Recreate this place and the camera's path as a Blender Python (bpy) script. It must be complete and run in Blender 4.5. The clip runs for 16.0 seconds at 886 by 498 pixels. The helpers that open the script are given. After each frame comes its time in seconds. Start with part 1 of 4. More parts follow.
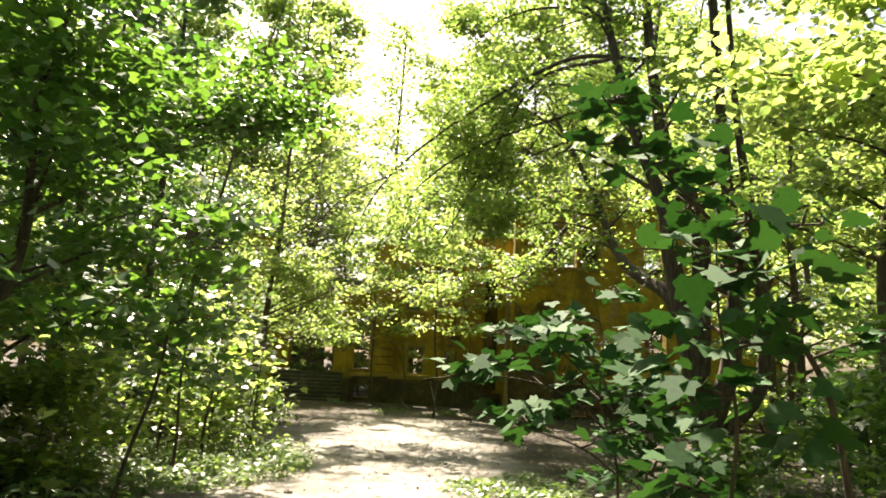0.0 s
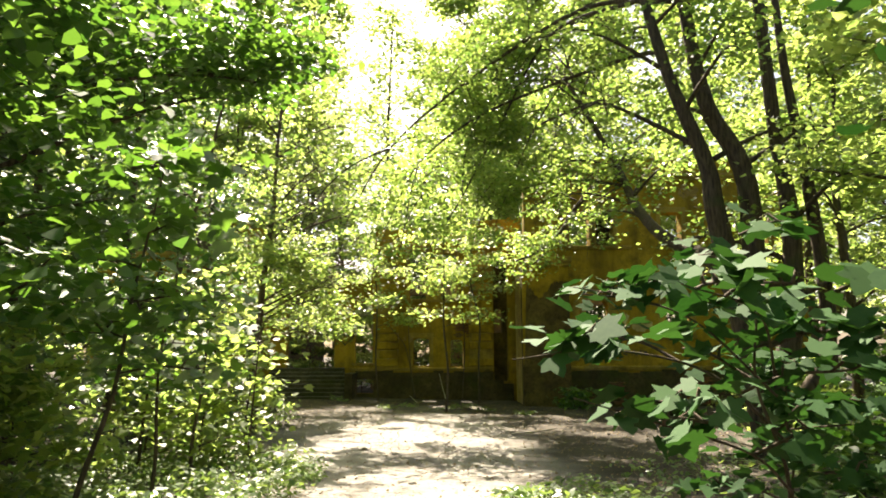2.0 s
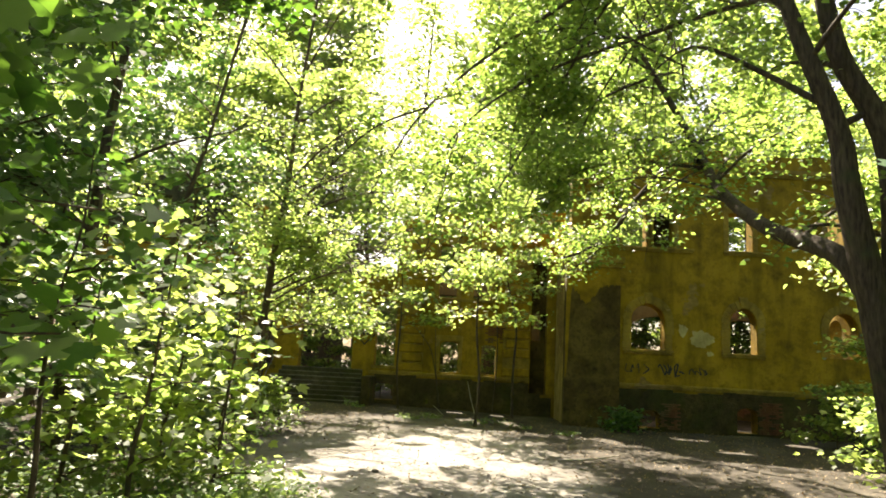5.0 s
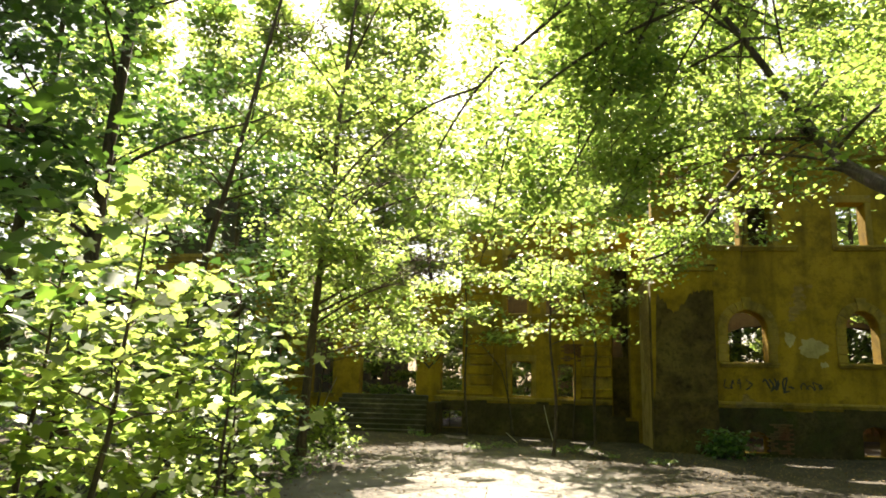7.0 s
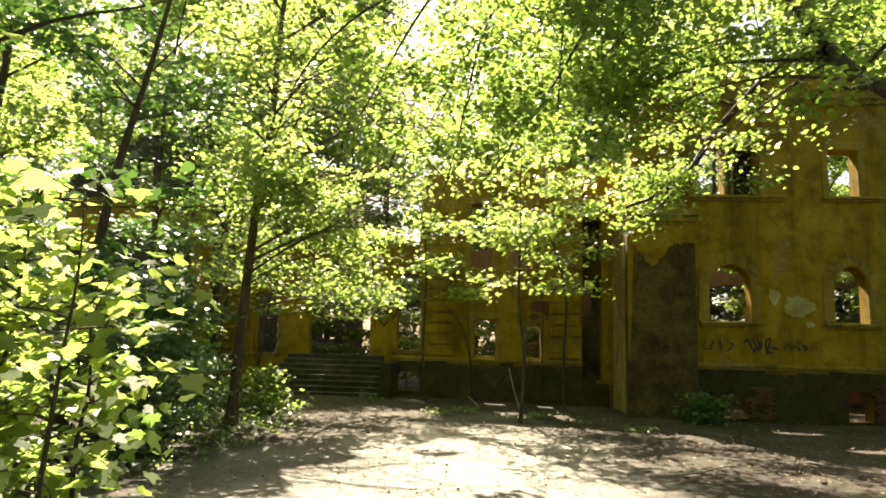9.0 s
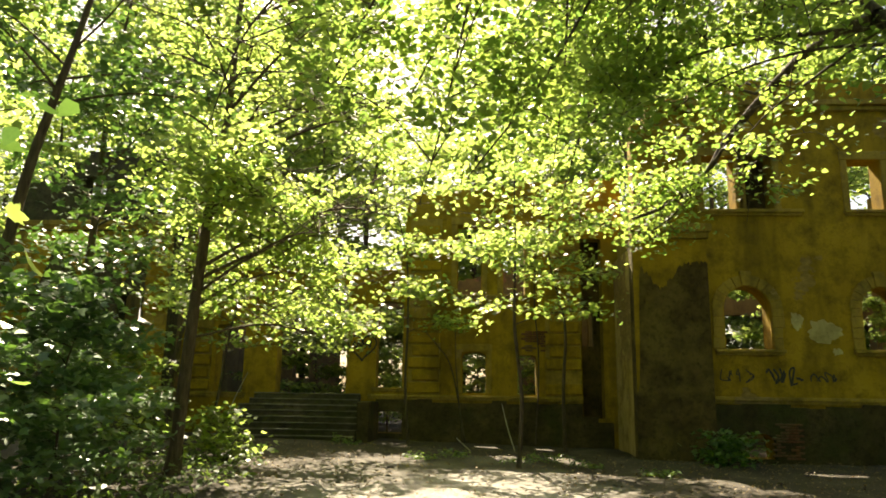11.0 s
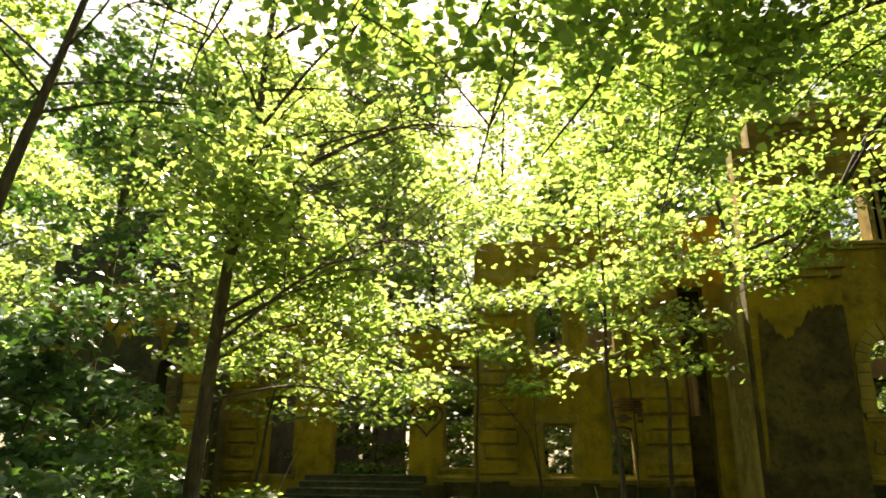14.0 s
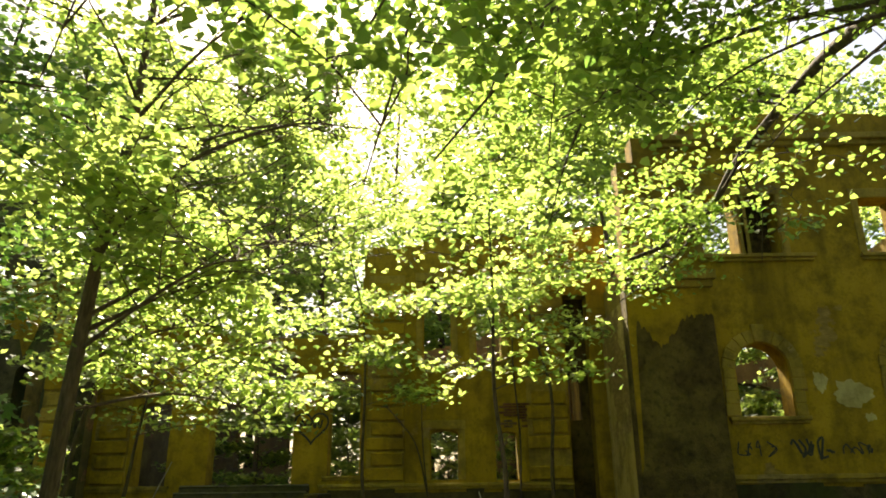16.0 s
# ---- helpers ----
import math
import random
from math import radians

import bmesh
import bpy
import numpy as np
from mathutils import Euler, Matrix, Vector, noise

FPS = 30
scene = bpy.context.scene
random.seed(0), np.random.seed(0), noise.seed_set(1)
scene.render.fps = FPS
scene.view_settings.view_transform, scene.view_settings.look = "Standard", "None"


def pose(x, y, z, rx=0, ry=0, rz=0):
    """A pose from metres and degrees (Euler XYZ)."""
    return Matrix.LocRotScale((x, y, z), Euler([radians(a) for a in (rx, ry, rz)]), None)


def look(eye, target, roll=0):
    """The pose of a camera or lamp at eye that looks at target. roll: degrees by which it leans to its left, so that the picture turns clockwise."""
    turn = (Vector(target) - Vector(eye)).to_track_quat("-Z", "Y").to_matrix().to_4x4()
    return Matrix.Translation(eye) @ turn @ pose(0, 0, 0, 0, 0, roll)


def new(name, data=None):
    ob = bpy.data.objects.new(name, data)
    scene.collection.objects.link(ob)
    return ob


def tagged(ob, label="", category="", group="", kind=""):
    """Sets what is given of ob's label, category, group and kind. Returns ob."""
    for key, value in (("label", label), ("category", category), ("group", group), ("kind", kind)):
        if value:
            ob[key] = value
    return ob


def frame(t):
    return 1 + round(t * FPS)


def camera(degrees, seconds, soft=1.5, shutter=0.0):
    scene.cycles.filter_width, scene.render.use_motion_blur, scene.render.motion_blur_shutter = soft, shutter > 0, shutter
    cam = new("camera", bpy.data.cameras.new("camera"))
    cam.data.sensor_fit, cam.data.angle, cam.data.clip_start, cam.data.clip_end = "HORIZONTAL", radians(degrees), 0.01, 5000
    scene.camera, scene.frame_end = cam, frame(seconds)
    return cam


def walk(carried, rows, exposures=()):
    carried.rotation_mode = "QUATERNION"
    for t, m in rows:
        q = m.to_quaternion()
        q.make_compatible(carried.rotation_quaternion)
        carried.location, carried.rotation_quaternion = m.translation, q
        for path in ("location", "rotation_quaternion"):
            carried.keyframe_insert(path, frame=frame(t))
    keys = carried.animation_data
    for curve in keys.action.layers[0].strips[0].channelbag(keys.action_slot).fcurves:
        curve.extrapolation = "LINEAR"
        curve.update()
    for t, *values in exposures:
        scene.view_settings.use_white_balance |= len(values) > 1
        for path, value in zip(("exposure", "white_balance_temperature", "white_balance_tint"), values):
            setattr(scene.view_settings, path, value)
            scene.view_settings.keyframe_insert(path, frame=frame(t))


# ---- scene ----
cam = camera(63.9, 16.0, soft=1.8)
PATH = [
    (0, (-0.051, -0.065, 1.703), (-0.062, 1.911, 2.016), 2.3),
    (0.5, (-0.169, 0.41, 1.687), (-0.137, 2.373, 2.069), 1.7),
    (1, (-0.333, 0.988, 1.625), (-0.334, 2.956, 1.982), 2.0),
    (1.5, (-0.484, 1.565, 1.601), (-0.438, 3.534, 1.951), 1.0),
    (2, (-0.606, 2.189, 1.578), (-0.594, 4.167, 1.872), -0.2),
    (2.5, (-0.716, 2.76, 1.571), (-0.713, 4.742, 1.834), 0.5),
    (3, (-0.782, 3.368, 1.534), (-0.764, 5.351, 1.795), -0.2),
    (3.5, (-0.806, 3.969, 1.505), (-0.808, 5.957, 1.718), -0.6),
    (4, (-0.791, 4.581, 1.47), (-0.761, 6.565, 1.718), -0.5),
    (4.5, (-0.827, 5.132, 1.42), (-0.86, 7.11, 1.716), 2.3),
    (4.7, (-0.859, 5.391, 1.436), (-0.905, 7.367, 1.743), 2.9),
    (6.8, (-0.742, 8.066, 1.316), (-1.011, 10.015, 1.678), 1.2),
    (7, (-0.732, 8.285, 1.322), (-1.002, 10.23, 1.702), 1.4),
    (7.5, (-0.792, 8.919, 1.294), (-1.039, 10.869, 1.661), 0.6),
    (8, (-0.847, 9.585, 1.272), (-1.106, 11.536, 1.629), 0.6),
    (8.5, (-0.881, 10.181, 1.266), (-1.083, 12.145, 1.584), 0.5),
    (9, (-0.963, 10.851, 1.25), (-1.122, 12.825, 1.53), 1.6),
    (9.2, (-0.998, 11.202, 1.247), (-1.147, 13.173, 1.548), 1.7),
    (11.3, (-1.252, 13.66, 0.944), (-1.364, 15.614, 1.354), 0.9),
    (11.5, (-1.299, 13.898, 0.929), (-1.427, 15.85, 1.346), 0.6),
    (12, (-1.298, 14.541, 0.948), (-1.457, 16.487, 1.378), 0.9),
    (12.5, (-1.276, 15.075, 0.967), (-1.489, 16.983, 1.527), 0.9),
    (13, (-1.258, 15.591, 0.907), (-1.555, 17.484, 1.478), 2.4),
    (13.5, (-1.3, 15.998, 0.816), (-1.59, 17.895, 1.379), 1.6),
    (14, (-1.282, 16.307, 0.841), (-1.598, 18.182, 1.461), 0.7),
    (14.5, (-1.326, 16.429, 0.84), (-1.657, 18.294, 1.483), -0.6),
    (15, (-1.344, 16.463, 0.876), (-1.66, 18.33, 1.521), -1.4),
    (15.5, (-1.288, 16.45, 0.9), (-1.514, 18.33, 1.544), -0.7),
    (16, (-1.264, 16.497, 0.903), (-1.279, 18.395, 1.535), -0.7),
]
EXPOSURES = [(0.0, 2.4, 7300.0, 14.0), (4.5, 2.5, 7300.0, 15.0), (9.0, 2.38, 7600.0, 13.0), (11.5, 2.3, 8000.0, 11.0), (13.5, 2.2, 8000.0, 9.0), (15.0, 2.18, 8000.0, 8.0), (16.0, 2.38, 7800.0, 10.0)]
walk(cam, [(t, look(eye, target, roll)) for t, eye, target, roll in PATH], EXPOSURES)
# ---- daylight: a high sun beyond the ruin, shining towards the path ----
SUN_ELEVATION, SUN_AZIMUTH = 49.0, -12.0      # degrees; azimuth from +y, positive to +x
world = bpy.data.worlds.new("sky")
scene.world = world
world.use_nodes = True
wt = world.node_tree
sky = wt.nodes.new("ShaderNodeTexSky")
sky.sky_type = "NISHITA"
sky.sun_disc = False
sky.sun_elevation = radians(SUN_ELEVATION)
sky.sun_rotation = radians(SUN_AZIMUTH)
sky.air_density, sky.dust_density, sky.ozone_density = 1.0, 3.0, 1.0
wt.nodes["Background"].inputs["Strength"].default_value = 0.05
wt.links.new(sky.outputs[0], wt.nodes["Background"].inputs["Color"])
sun_data = bpy.data.lights.new("sun", "SUN")
sun_data.energy, sun_data.angle, sun_data.color = 5.0, radians(0.6), (1.0, 0.95, 0.84)
sun = new("sun", sun_data)
sun_way = Vector((math.sin(radians(SUN_AZIMUTH)) * math.cos(radians(SUN_ELEVATION)),
                  math.cos(radians(SUN_AZIMUTH)) * math.cos(radians(SUN_ELEVATION)), math.sin(radians(SUN_ELEVATION))))
sun.matrix_world = look(sun_way * 60, (0, 0, 0))


# ---- materials ----
class Nodes:
    """Small helper round a material's node tree."""

    def __init__(self, name):
        self.mat = bpy.data.materials.new(name)
        self.mat.use_nodes = True
        self.tree = self.mat.node_tree
        self.bsdf = self.tree.nodes["Principled BSDF"]
        self.out = self.tree.nodes["Material Output"]
        self.coords = self.tree.nodes.new("ShaderNodeTexCoord").outputs["Object"]

    def add(self, kind, **values):
        node = self.tree.nodes.new(kind)
        for key, value in values.items():
            node.inputs[key].default_value = value
        return node

    def link(self, a, b):
        self.tree.links.new(a, b)

    def noise(self, scale, detail=4.0, rough=0.6, stretch=None):
        node = self.add("ShaderNodeTexNoise", Scale=scale, Detail=detail, Roughness=rough)
        if stretch:
            mapping = self.add("ShaderNodeMapping", Scale=stretch)
            self.link(self.coords, mapping.inputs["Vector"])
            self.link(mapping.outputs[0], node.inputs["Vector"])
        else:
            self.link(self.coords, node.inputs["Vector"])
        return node.outputs["Fac"]

    def ramp(self, fac, stops):
        node = self.tree.nodes.new("ShaderNodeValToRGB")
        while len(node.color_ramp.elements) < len(stops):
            node.color_ramp.elements.new(0.5)
        for element, (place, colour) in zip(node.color_ramp.elements, stops):
            element.position = place
            element.color = (*colour, 1) if len(colour) == 3 else colour
        self.link(fac, node.inputs[0])
        return node.outputs["Color"]

    def mix(self, fac, a, b, blend="MIX"):
        node = self.tree.nodes.new("ShaderNodeMix")
        node.data_type, node.blend_type = "RGBA", blend
        for socket, value in ((node.inputs[0], fac), (node.inputs[6], a), (node.inputs[7], b)):
            if isinstance(value, (int, float)):
                socket.default_value = value
            elif isinstance(value, tuple):
                socket.default_value = (*value, 1)
            else:
                self.link(value, socket)
        return node.outputs[2]

    def bump(self, height, strength, distance):
        node = self.add("ShaderNodeBump", Strength=strength, Distance=distance)
        self.link(height, node.inputs["Height"])
        self.link(node.outputs[0], self.bsdf.inputs["Normal"])

    def done(self, colour, rough=0.9, gloss=0.3):
        if isinstance(colour, tuple):
            self.bsdf.inputs["Base Color"].default_value = (*colour, 1)
        else:
            self.link(colour, self.bsdf.inputs["Base Color"])
        self.bsdf.inputs["Roughness"].default_value = rough
        self.bsdf.inputs["Specular IOR Level"].default_value = gloss
        return self.mat


BLACK, WHITE = (0, 0, 0), (1, 1, 1)


def plaster(name, pale, deep, stain, bare, lost=0.585):
    """Old lime plaster: clouded colour, rain streaks, grime, and patches fallen off down to the masonry."""
    n = Nodes(name)
    colour = n.ramp(n.noise(0.5, 8, 0.66), [(0.3, deep), (0.52, tuple((a + c) / 2 for a, c in zip(pale, deep))), (0.72, pale)])
    streaks = n.ramp(n.noise(1.0, 8, 0.66, (1.1, 1.1, 0.16)), [(0.46, BLACK), (0.74, (0.85, 0.85, 0.85))])
    colour = n.mix(streaks, colour, stain)
    grime = n.ramp(n.noise(1.5, 10, 0.76), [(0.46, BLACK), (0.68, (0.85, 0.85, 0.85))])
    colour = n.mix(grime, colour, stain)
    specks = n.ramp(n.noise(14, 6, 0.75), [(0.56, BLACK), (0.7, (0.5, 0.5, 0.5))])
    colour = n.mix(specks, colour, tuple(c * 0.6 for c in stain))
    fallen_fac = n.noise(0.42, 10, 0.62)
    fallen = n.ramp(fallen_fac, [(lost, BLACK), (lost + 0.015, WHITE)])
    masonry = n.ramp(n.noise(5.0, 6, 0.65, (1, 1, 2.4)), [(0.35, bare), (0.7, tuple(c * 1.9 for c in bare))])
    colour = n.mix(fallen, colour, masonry)
    fine = n.noise(22, 8, 0.72)
    relief = n.mix(0.45, n.mix(fallen, (0.7, 0.7, 0.7), BLACK), fine)
    n.bump(relief, 0.9, 0.04)
    return n.done(colour, 0.95, 0.15)


def rough_stone(name, dark, light, moss):
    """Weathered masonry: blotched stone, mossy patches, fine pitting."""
    n = Nodes(name)
    colour = n.ramp(n.noise(0.9, 10, 0.72), [(0.34, dark), (0.52, tuple((a + c) / 2 for a, c in zip(dark, light))), (0.68, light)])
    colour = n.mix(n.ramp(n.noise(0.7, 8, 0.66), [(0.48, BLACK), (0.62, (0.85, 0.85, 0.85))]), colour, moss)
    spots = n.ramp(n.noise(7.0, 8, 0.72), [(0.5, BLACK), (0.68, (0.7, 0.7, 0.7))])
    colour = n.mix(spots, colour, tuple(c * 0.55 for c in dark))
    n.bump(n.noise(8, 10, 0.75), 1.0, 0.06)
    return n.done(colour, 0.95, 0.2)


OCHRE = plaster("ochre_plaster", (0.41, 0.272, 0.032), (0.25, 0.158, 0.017), (0.085, 0.06, 0.014), (0.175, 0.118, 0.04), 0.63)
OCHRE_DARK = plaster("weathered_plaster", (0.4, 0.285, 0.07), (0.27, 0.185, 0.04), (0.085, 0.066, 0.022), (0.18, 0.13, 0.055))
BARE = rough_stone("bare_masonry", (0.03, 0.022, 0.01), (0.125, 0.085, 0.032), (0.15, 0.112, 0.036))
PLINTH = rough_stone("plinth_stone", (0.034, 0.027, 0.014), (0.12, 0.09, 0.042), (0.045, 0.05, 0.016))
STEP_STONE = rough_stone("step_stone", (0.045, 0.04, 0.028), (0.13, 0.115, 0.08), (0.05, 0.052, 0.022))
PEBBLE = rough_stone("pebble_stone", (0.1, 0.095, 0.08), (0.24, 0.225, 0.19), (0.09, 0.09, 0.05))
# moss, plus the left wing wall's shadow put into a darker base colour
MOSSY_SHADED = rough_stone("mossy_shaded_render", (0.035, 0.034, 0.02), (0.13, 0.11, 0.06), (0.05, 0.065, 0.022))
BRICK = rough_stone("old_brick", (0.1, 0.045, 0.026), (0.22, 0.1, 0.058), (0.13, 0.1, 0.06))
LIME = plaster("lime_undercoat", (0.52, 0.45, 0.25), (0.42, 0.35, 0.17), (0.2, 0.16, 0.07), (0.3, 0.24, 0.12))
# cracked plaster, with the grazing sun on this face put into a paler colour
CORNER_LIT = plaster("cracked_lit_corner_plaster", (0.54, 0.42, 0.19), (0.36, 0.25, 0.07), (0.11, 0.08, 0.025), (0.16, 0.11, 0.045), 0.54)
# inner walls: the rooms' shade is put into a darker plaster colour
INSIDE_SHADED = plaster("shaded_inner_plaster", (0.22, 0.18, 0.09), (0.14, 0.105, 0.045), (0.08, 0.065, 0.04), (0.16, 0.09, 0.055))


def bark(name, dark, light):
    n = Nodes(name)
    grain = n.noise(5.0, 8, 0.65, (3.2, 3.2, 0.55))
    colour = n.ramp(grain, [(0.35, dark), (0.7, light)])
    colour = n.mix(n.ramp(n.noise(1.3, 5, 0.6), [(0.55, BLACK), (0.75, WHITE)]), colour, (0.06, 0.065, 0.03))
    n.bump(grain, 0.8, 0.03)
    return n.done(colour, 0.92, 0.2)


BARK = bark("bark", (0.035, 0.026, 0.018), (0.12, 0.092, 0.062))
BARK_PALE = bark("pale_bark", (0.055, 0.04, 0.024), (0.15, 0.112, 0.068))


def leaf(name, shade, mid, light, through_colour, share=0.58, rough=0.42, gloss=0.4):
    """Thin leaves: each its own tint, and daylight passes through them."""
    n = Nodes(name)
    rnd = n.tree.nodes.new("ShaderNodeNewGeometry").outputs["Random Per Island"]
    tint = n.ramp(rnd, [(0.0, shade), (0.5, mid), (1.0, light)])
    mottled = n.mix(n.ramp(n.noise(30, 3, 0.6), [(0.3, BLACK), (0.8, WHITE)]), tint, light)
    n.done(mottled, rough, gloss)
    trans = n.tree.nodes.new("ShaderNodeBsdfTranslucent")
    glow = n.ramp(rnd, [(0.0, (through_colour[0] * 0.45, through_colour[1] * 0.62, through_colour[2] * 0.55)), (0.55, tuple(c * 0.82 for c in through_colour)), (1.0, tuple(c * 1.12 for c in through_colour))])
    n.link(glow, trans.inputs["Color"])
    both = n.tree.nodes.new("ShaderNodeMixShader")
    both.inputs[0].default_value = share
    n.link(n.bsdf.outputs[0], both.inputs[1])
    n.link(trans.outputs[0], both.inputs[2])
    n.link(both.outputs[0], n.out.inputs["Surface"])
    return n.mat


LEAF = leaf("maple_leaves", (0.035, 0.075, 0.012), (0.055, 0.105, 0.018), (0.085, 0.13, 0.025), (0.48, 0.6, 0.14), 0.62)
# shaded copy of the maple leaves: shade is put into the darker colour
LEAF_SHADED = leaf("shade_toned_leaves", (0.033, 0.08, 0.024), (0.052, 0.108, 0.032), (0.078, 0.14, 0.042), (0.19, 0.37, 0.04), 0.38)
# sapling leaves, darkened in colour to look shaded beside the path
LEAF_NEAR_SHADED = leaf("shaded_sapling_leaves", (0.014, 0.048, 0.016), (0.024, 0.068, 0.022), (0.04, 0.092, 0.029), (0.06, 0.18, 0.025), 0.14, 0.7, 0.07)
# second shaded copy, cooler green, for foliage out of the sun
LEAF_COOL_SHADED = leaf("shaded_maple_leaves", (0.05, 0.115, 0.04), (0.085, 0.165, 0.06), (0.13, 0.21, 0.09), (0.16, 0.31, 0.05), 0.28, 0.34, 0.6)
# maple leaves toned down so that the arching crown looks less sunlit
LEAF_FORK_SHADED = leaf("arching_tree_shaded_leaves", (0.035, 0.075, 0.014), (0.052, 0.1, 0.018), (0.08, 0.125, 0.026), (0.38, 0.52, 0.1), 0.58)
HERB = leaf("ground_herbs", (0.04, 0.09, 0.02), (0.06, 0.12, 0.03), (0.09, 0.15, 0.04), (0.3, 0.42, 0.08), 0.35)
DRY_LEAF = leaf("dry_leaves", (0.09, 0.06, 0.03), (0.16, 0.11, 0.055), (0.26, 0.19, 0.1), (0.2, 0.13, 0.05), 0.2, 0.7)


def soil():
    """Trodden earth: sun painted as a pale middle, shade as darker ground towards trees and walls."""
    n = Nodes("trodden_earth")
    sunlit_earth = n.ramp(n.noise(0.6, 8, 0.62), [(0.3, (0.15, 0.138, 0.118)), (0.5, (0.25, 0.232, 0.2)), (0.7, (0.34, 0.32, 0.285))])
    shaded_earth = n.ramp(n.noise(0.8, 8, 0.66), [(0.3, (0.036, 0.03, 0.022)), (0.55, (0.066, 0.056, 0.041)), (0.72, (0.115, 0.1, 0.078))])
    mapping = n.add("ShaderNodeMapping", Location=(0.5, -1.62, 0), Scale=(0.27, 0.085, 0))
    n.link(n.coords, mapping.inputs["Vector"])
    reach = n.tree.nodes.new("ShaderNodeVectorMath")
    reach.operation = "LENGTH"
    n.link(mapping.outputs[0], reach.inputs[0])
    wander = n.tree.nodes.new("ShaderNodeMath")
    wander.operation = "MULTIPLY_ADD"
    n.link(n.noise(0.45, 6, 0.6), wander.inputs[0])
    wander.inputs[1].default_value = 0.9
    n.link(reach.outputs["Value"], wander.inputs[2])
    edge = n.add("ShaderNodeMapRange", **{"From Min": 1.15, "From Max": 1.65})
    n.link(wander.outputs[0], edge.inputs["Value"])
    colour = n.mix(edge.outputs[0], sunlit_earth, shaded_earth)
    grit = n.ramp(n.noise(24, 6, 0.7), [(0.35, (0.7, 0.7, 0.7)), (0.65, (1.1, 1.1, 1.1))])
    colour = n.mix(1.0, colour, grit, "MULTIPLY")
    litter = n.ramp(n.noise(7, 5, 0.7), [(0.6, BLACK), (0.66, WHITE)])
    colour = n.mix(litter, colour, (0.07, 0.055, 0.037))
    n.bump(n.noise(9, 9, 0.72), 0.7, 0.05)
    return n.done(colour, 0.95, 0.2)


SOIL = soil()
PAINT = Nodes("graffiti_paint").done((0.03, 0.028, 0.025), 0.6, 0.3)
DEADWOOD = bark("bleached_wood", (0.25, 0.22, 0.17), (0.5, 0.46, 0.38))


# ---- small builders ----
def mesh_from(name, verts, faces, material, smooth=False):
    me = bpy.data.meshes.new(name)
    me.from_pydata([tuple(v) for v in verts], [], faces)
    me.materials.append(material)
    if smooth:
        me.polygons.foreach_set("use_smooth", [True] * len(me.polygons))
    me.update()
    return me


def part(name, me, parent=None, label=""):
    ob = new(name, me)
    if parent is not None:
        ob.parent = parent
    return tagged(ob, label)


def empty(name, place, label, category, group="", kind=""):
    ob = new(name)
    ob.location = place
    return tagged(ob, label, category, group, kind)


def box_data(bm, x0, x1, y0, y1, z0, z1):
    vs = [bm.verts.new((x, y, z)) for z in (z0, z1) for x, y in ((x0, y0), (x1, y0), (x1, y1), (x0, y1))]
    for f in ((3, 2, 1, 0), (4, 5, 6, 7), (0, 1, 5, 4), (1, 2, 6, 5), (2, 3, 7, 6), (3, 0, 4, 7)):
        bm.faces.new([vs[i] for i in f])
    return vs


def bm_mesh(name, bm, material):
    bmesh.ops.recalc_face_normals(bm, faces=bm.faces)
    me = bpy.data.meshes.new(name)
    bm.to_mesh(me)
    bm.free()
    me.materials.append(material)
    return me


def block(name, x0, x1, y0, y1, z0, z1, material, parent=None, label="", bevel=0.015, rough=0.0, rnd=None):
    """A worked block with softened, slightly uneven edges."""
    bm = bmesh.new()
    vs = box_data(bm, x0, x1, y0, y1, z0, z1)
    if rough:
        for v in vs:
            v.co += Vector([(rnd or random).uniform(-rough, rough) for _ in range(3)])
    if bevel:
        bmesh.ops.bevel(bm, geom=list(bm.edges), offset=bevel, segments=1, affect="EDGES")
    return part(name, bm_mesh(name, bm, material), parent, label)


def tube_data(verts, faces, path, r0, r1, seg=7):
    """A tapered round tube along a path of Vectors."""
    base = len(verts)
    count = len(path)
    for i, p in enumerate(path):
        a, b = path[max(i - 1, 0)], path[min(i + 1, count - 1)]
        way = (b - a).normalized()
        side = way.cross(Vector((0.31, 0.95, 0.05))).normalized()
        other = way.cross(side)
        r = r0 + (r1 - r0) * i / max(count - 1, 1)
        for k in range(seg):
            ang = 2 * math.pi * k / seg
            verts.append(p + side * (r * math.cos(ang)) + other * (r * math.sin(ang)))
    for i in range(count - 1):
        for k in range(seg):
            a, b = base + i * seg + k, base + i * seg + (k + 1) % seg
            faces.append((a, b, b + seg, a + seg))
    faces.append(tuple(base + (count - 1) * seg + k for k in range(seg)))


def smooth_path(points, steps=6, wobble=0.0, rnd=None):
    """A Catmull-Rom curve through the points."""
    pts = [Vector(p) for p in points]
    pts = [pts[0] * 2 - pts[1]] + pts + [pts[-1] * 2 - pts[-2]]
    out = []
    for i in range(1, len(pts) - 2):
        p0, p1, p2, p3 = pts[i - 1:i + 3]
        for s in range(steps):
            u = s / steps
            p = 0.5 * (2 * p1 + (p2 - p0) * u + (2 * p0 - 5 * p1 + 4 * p2 - p3) * u * u + (3 * p1 - p0 - 3 * p2 + p3) * u ** 3)
            if wobble and rnd and out:
                p += Vector([rnd.uniform(-wobble, wobble) for _ in range(3)])
            out.append(p)
    out.append(pts[-2].copy())
    return out


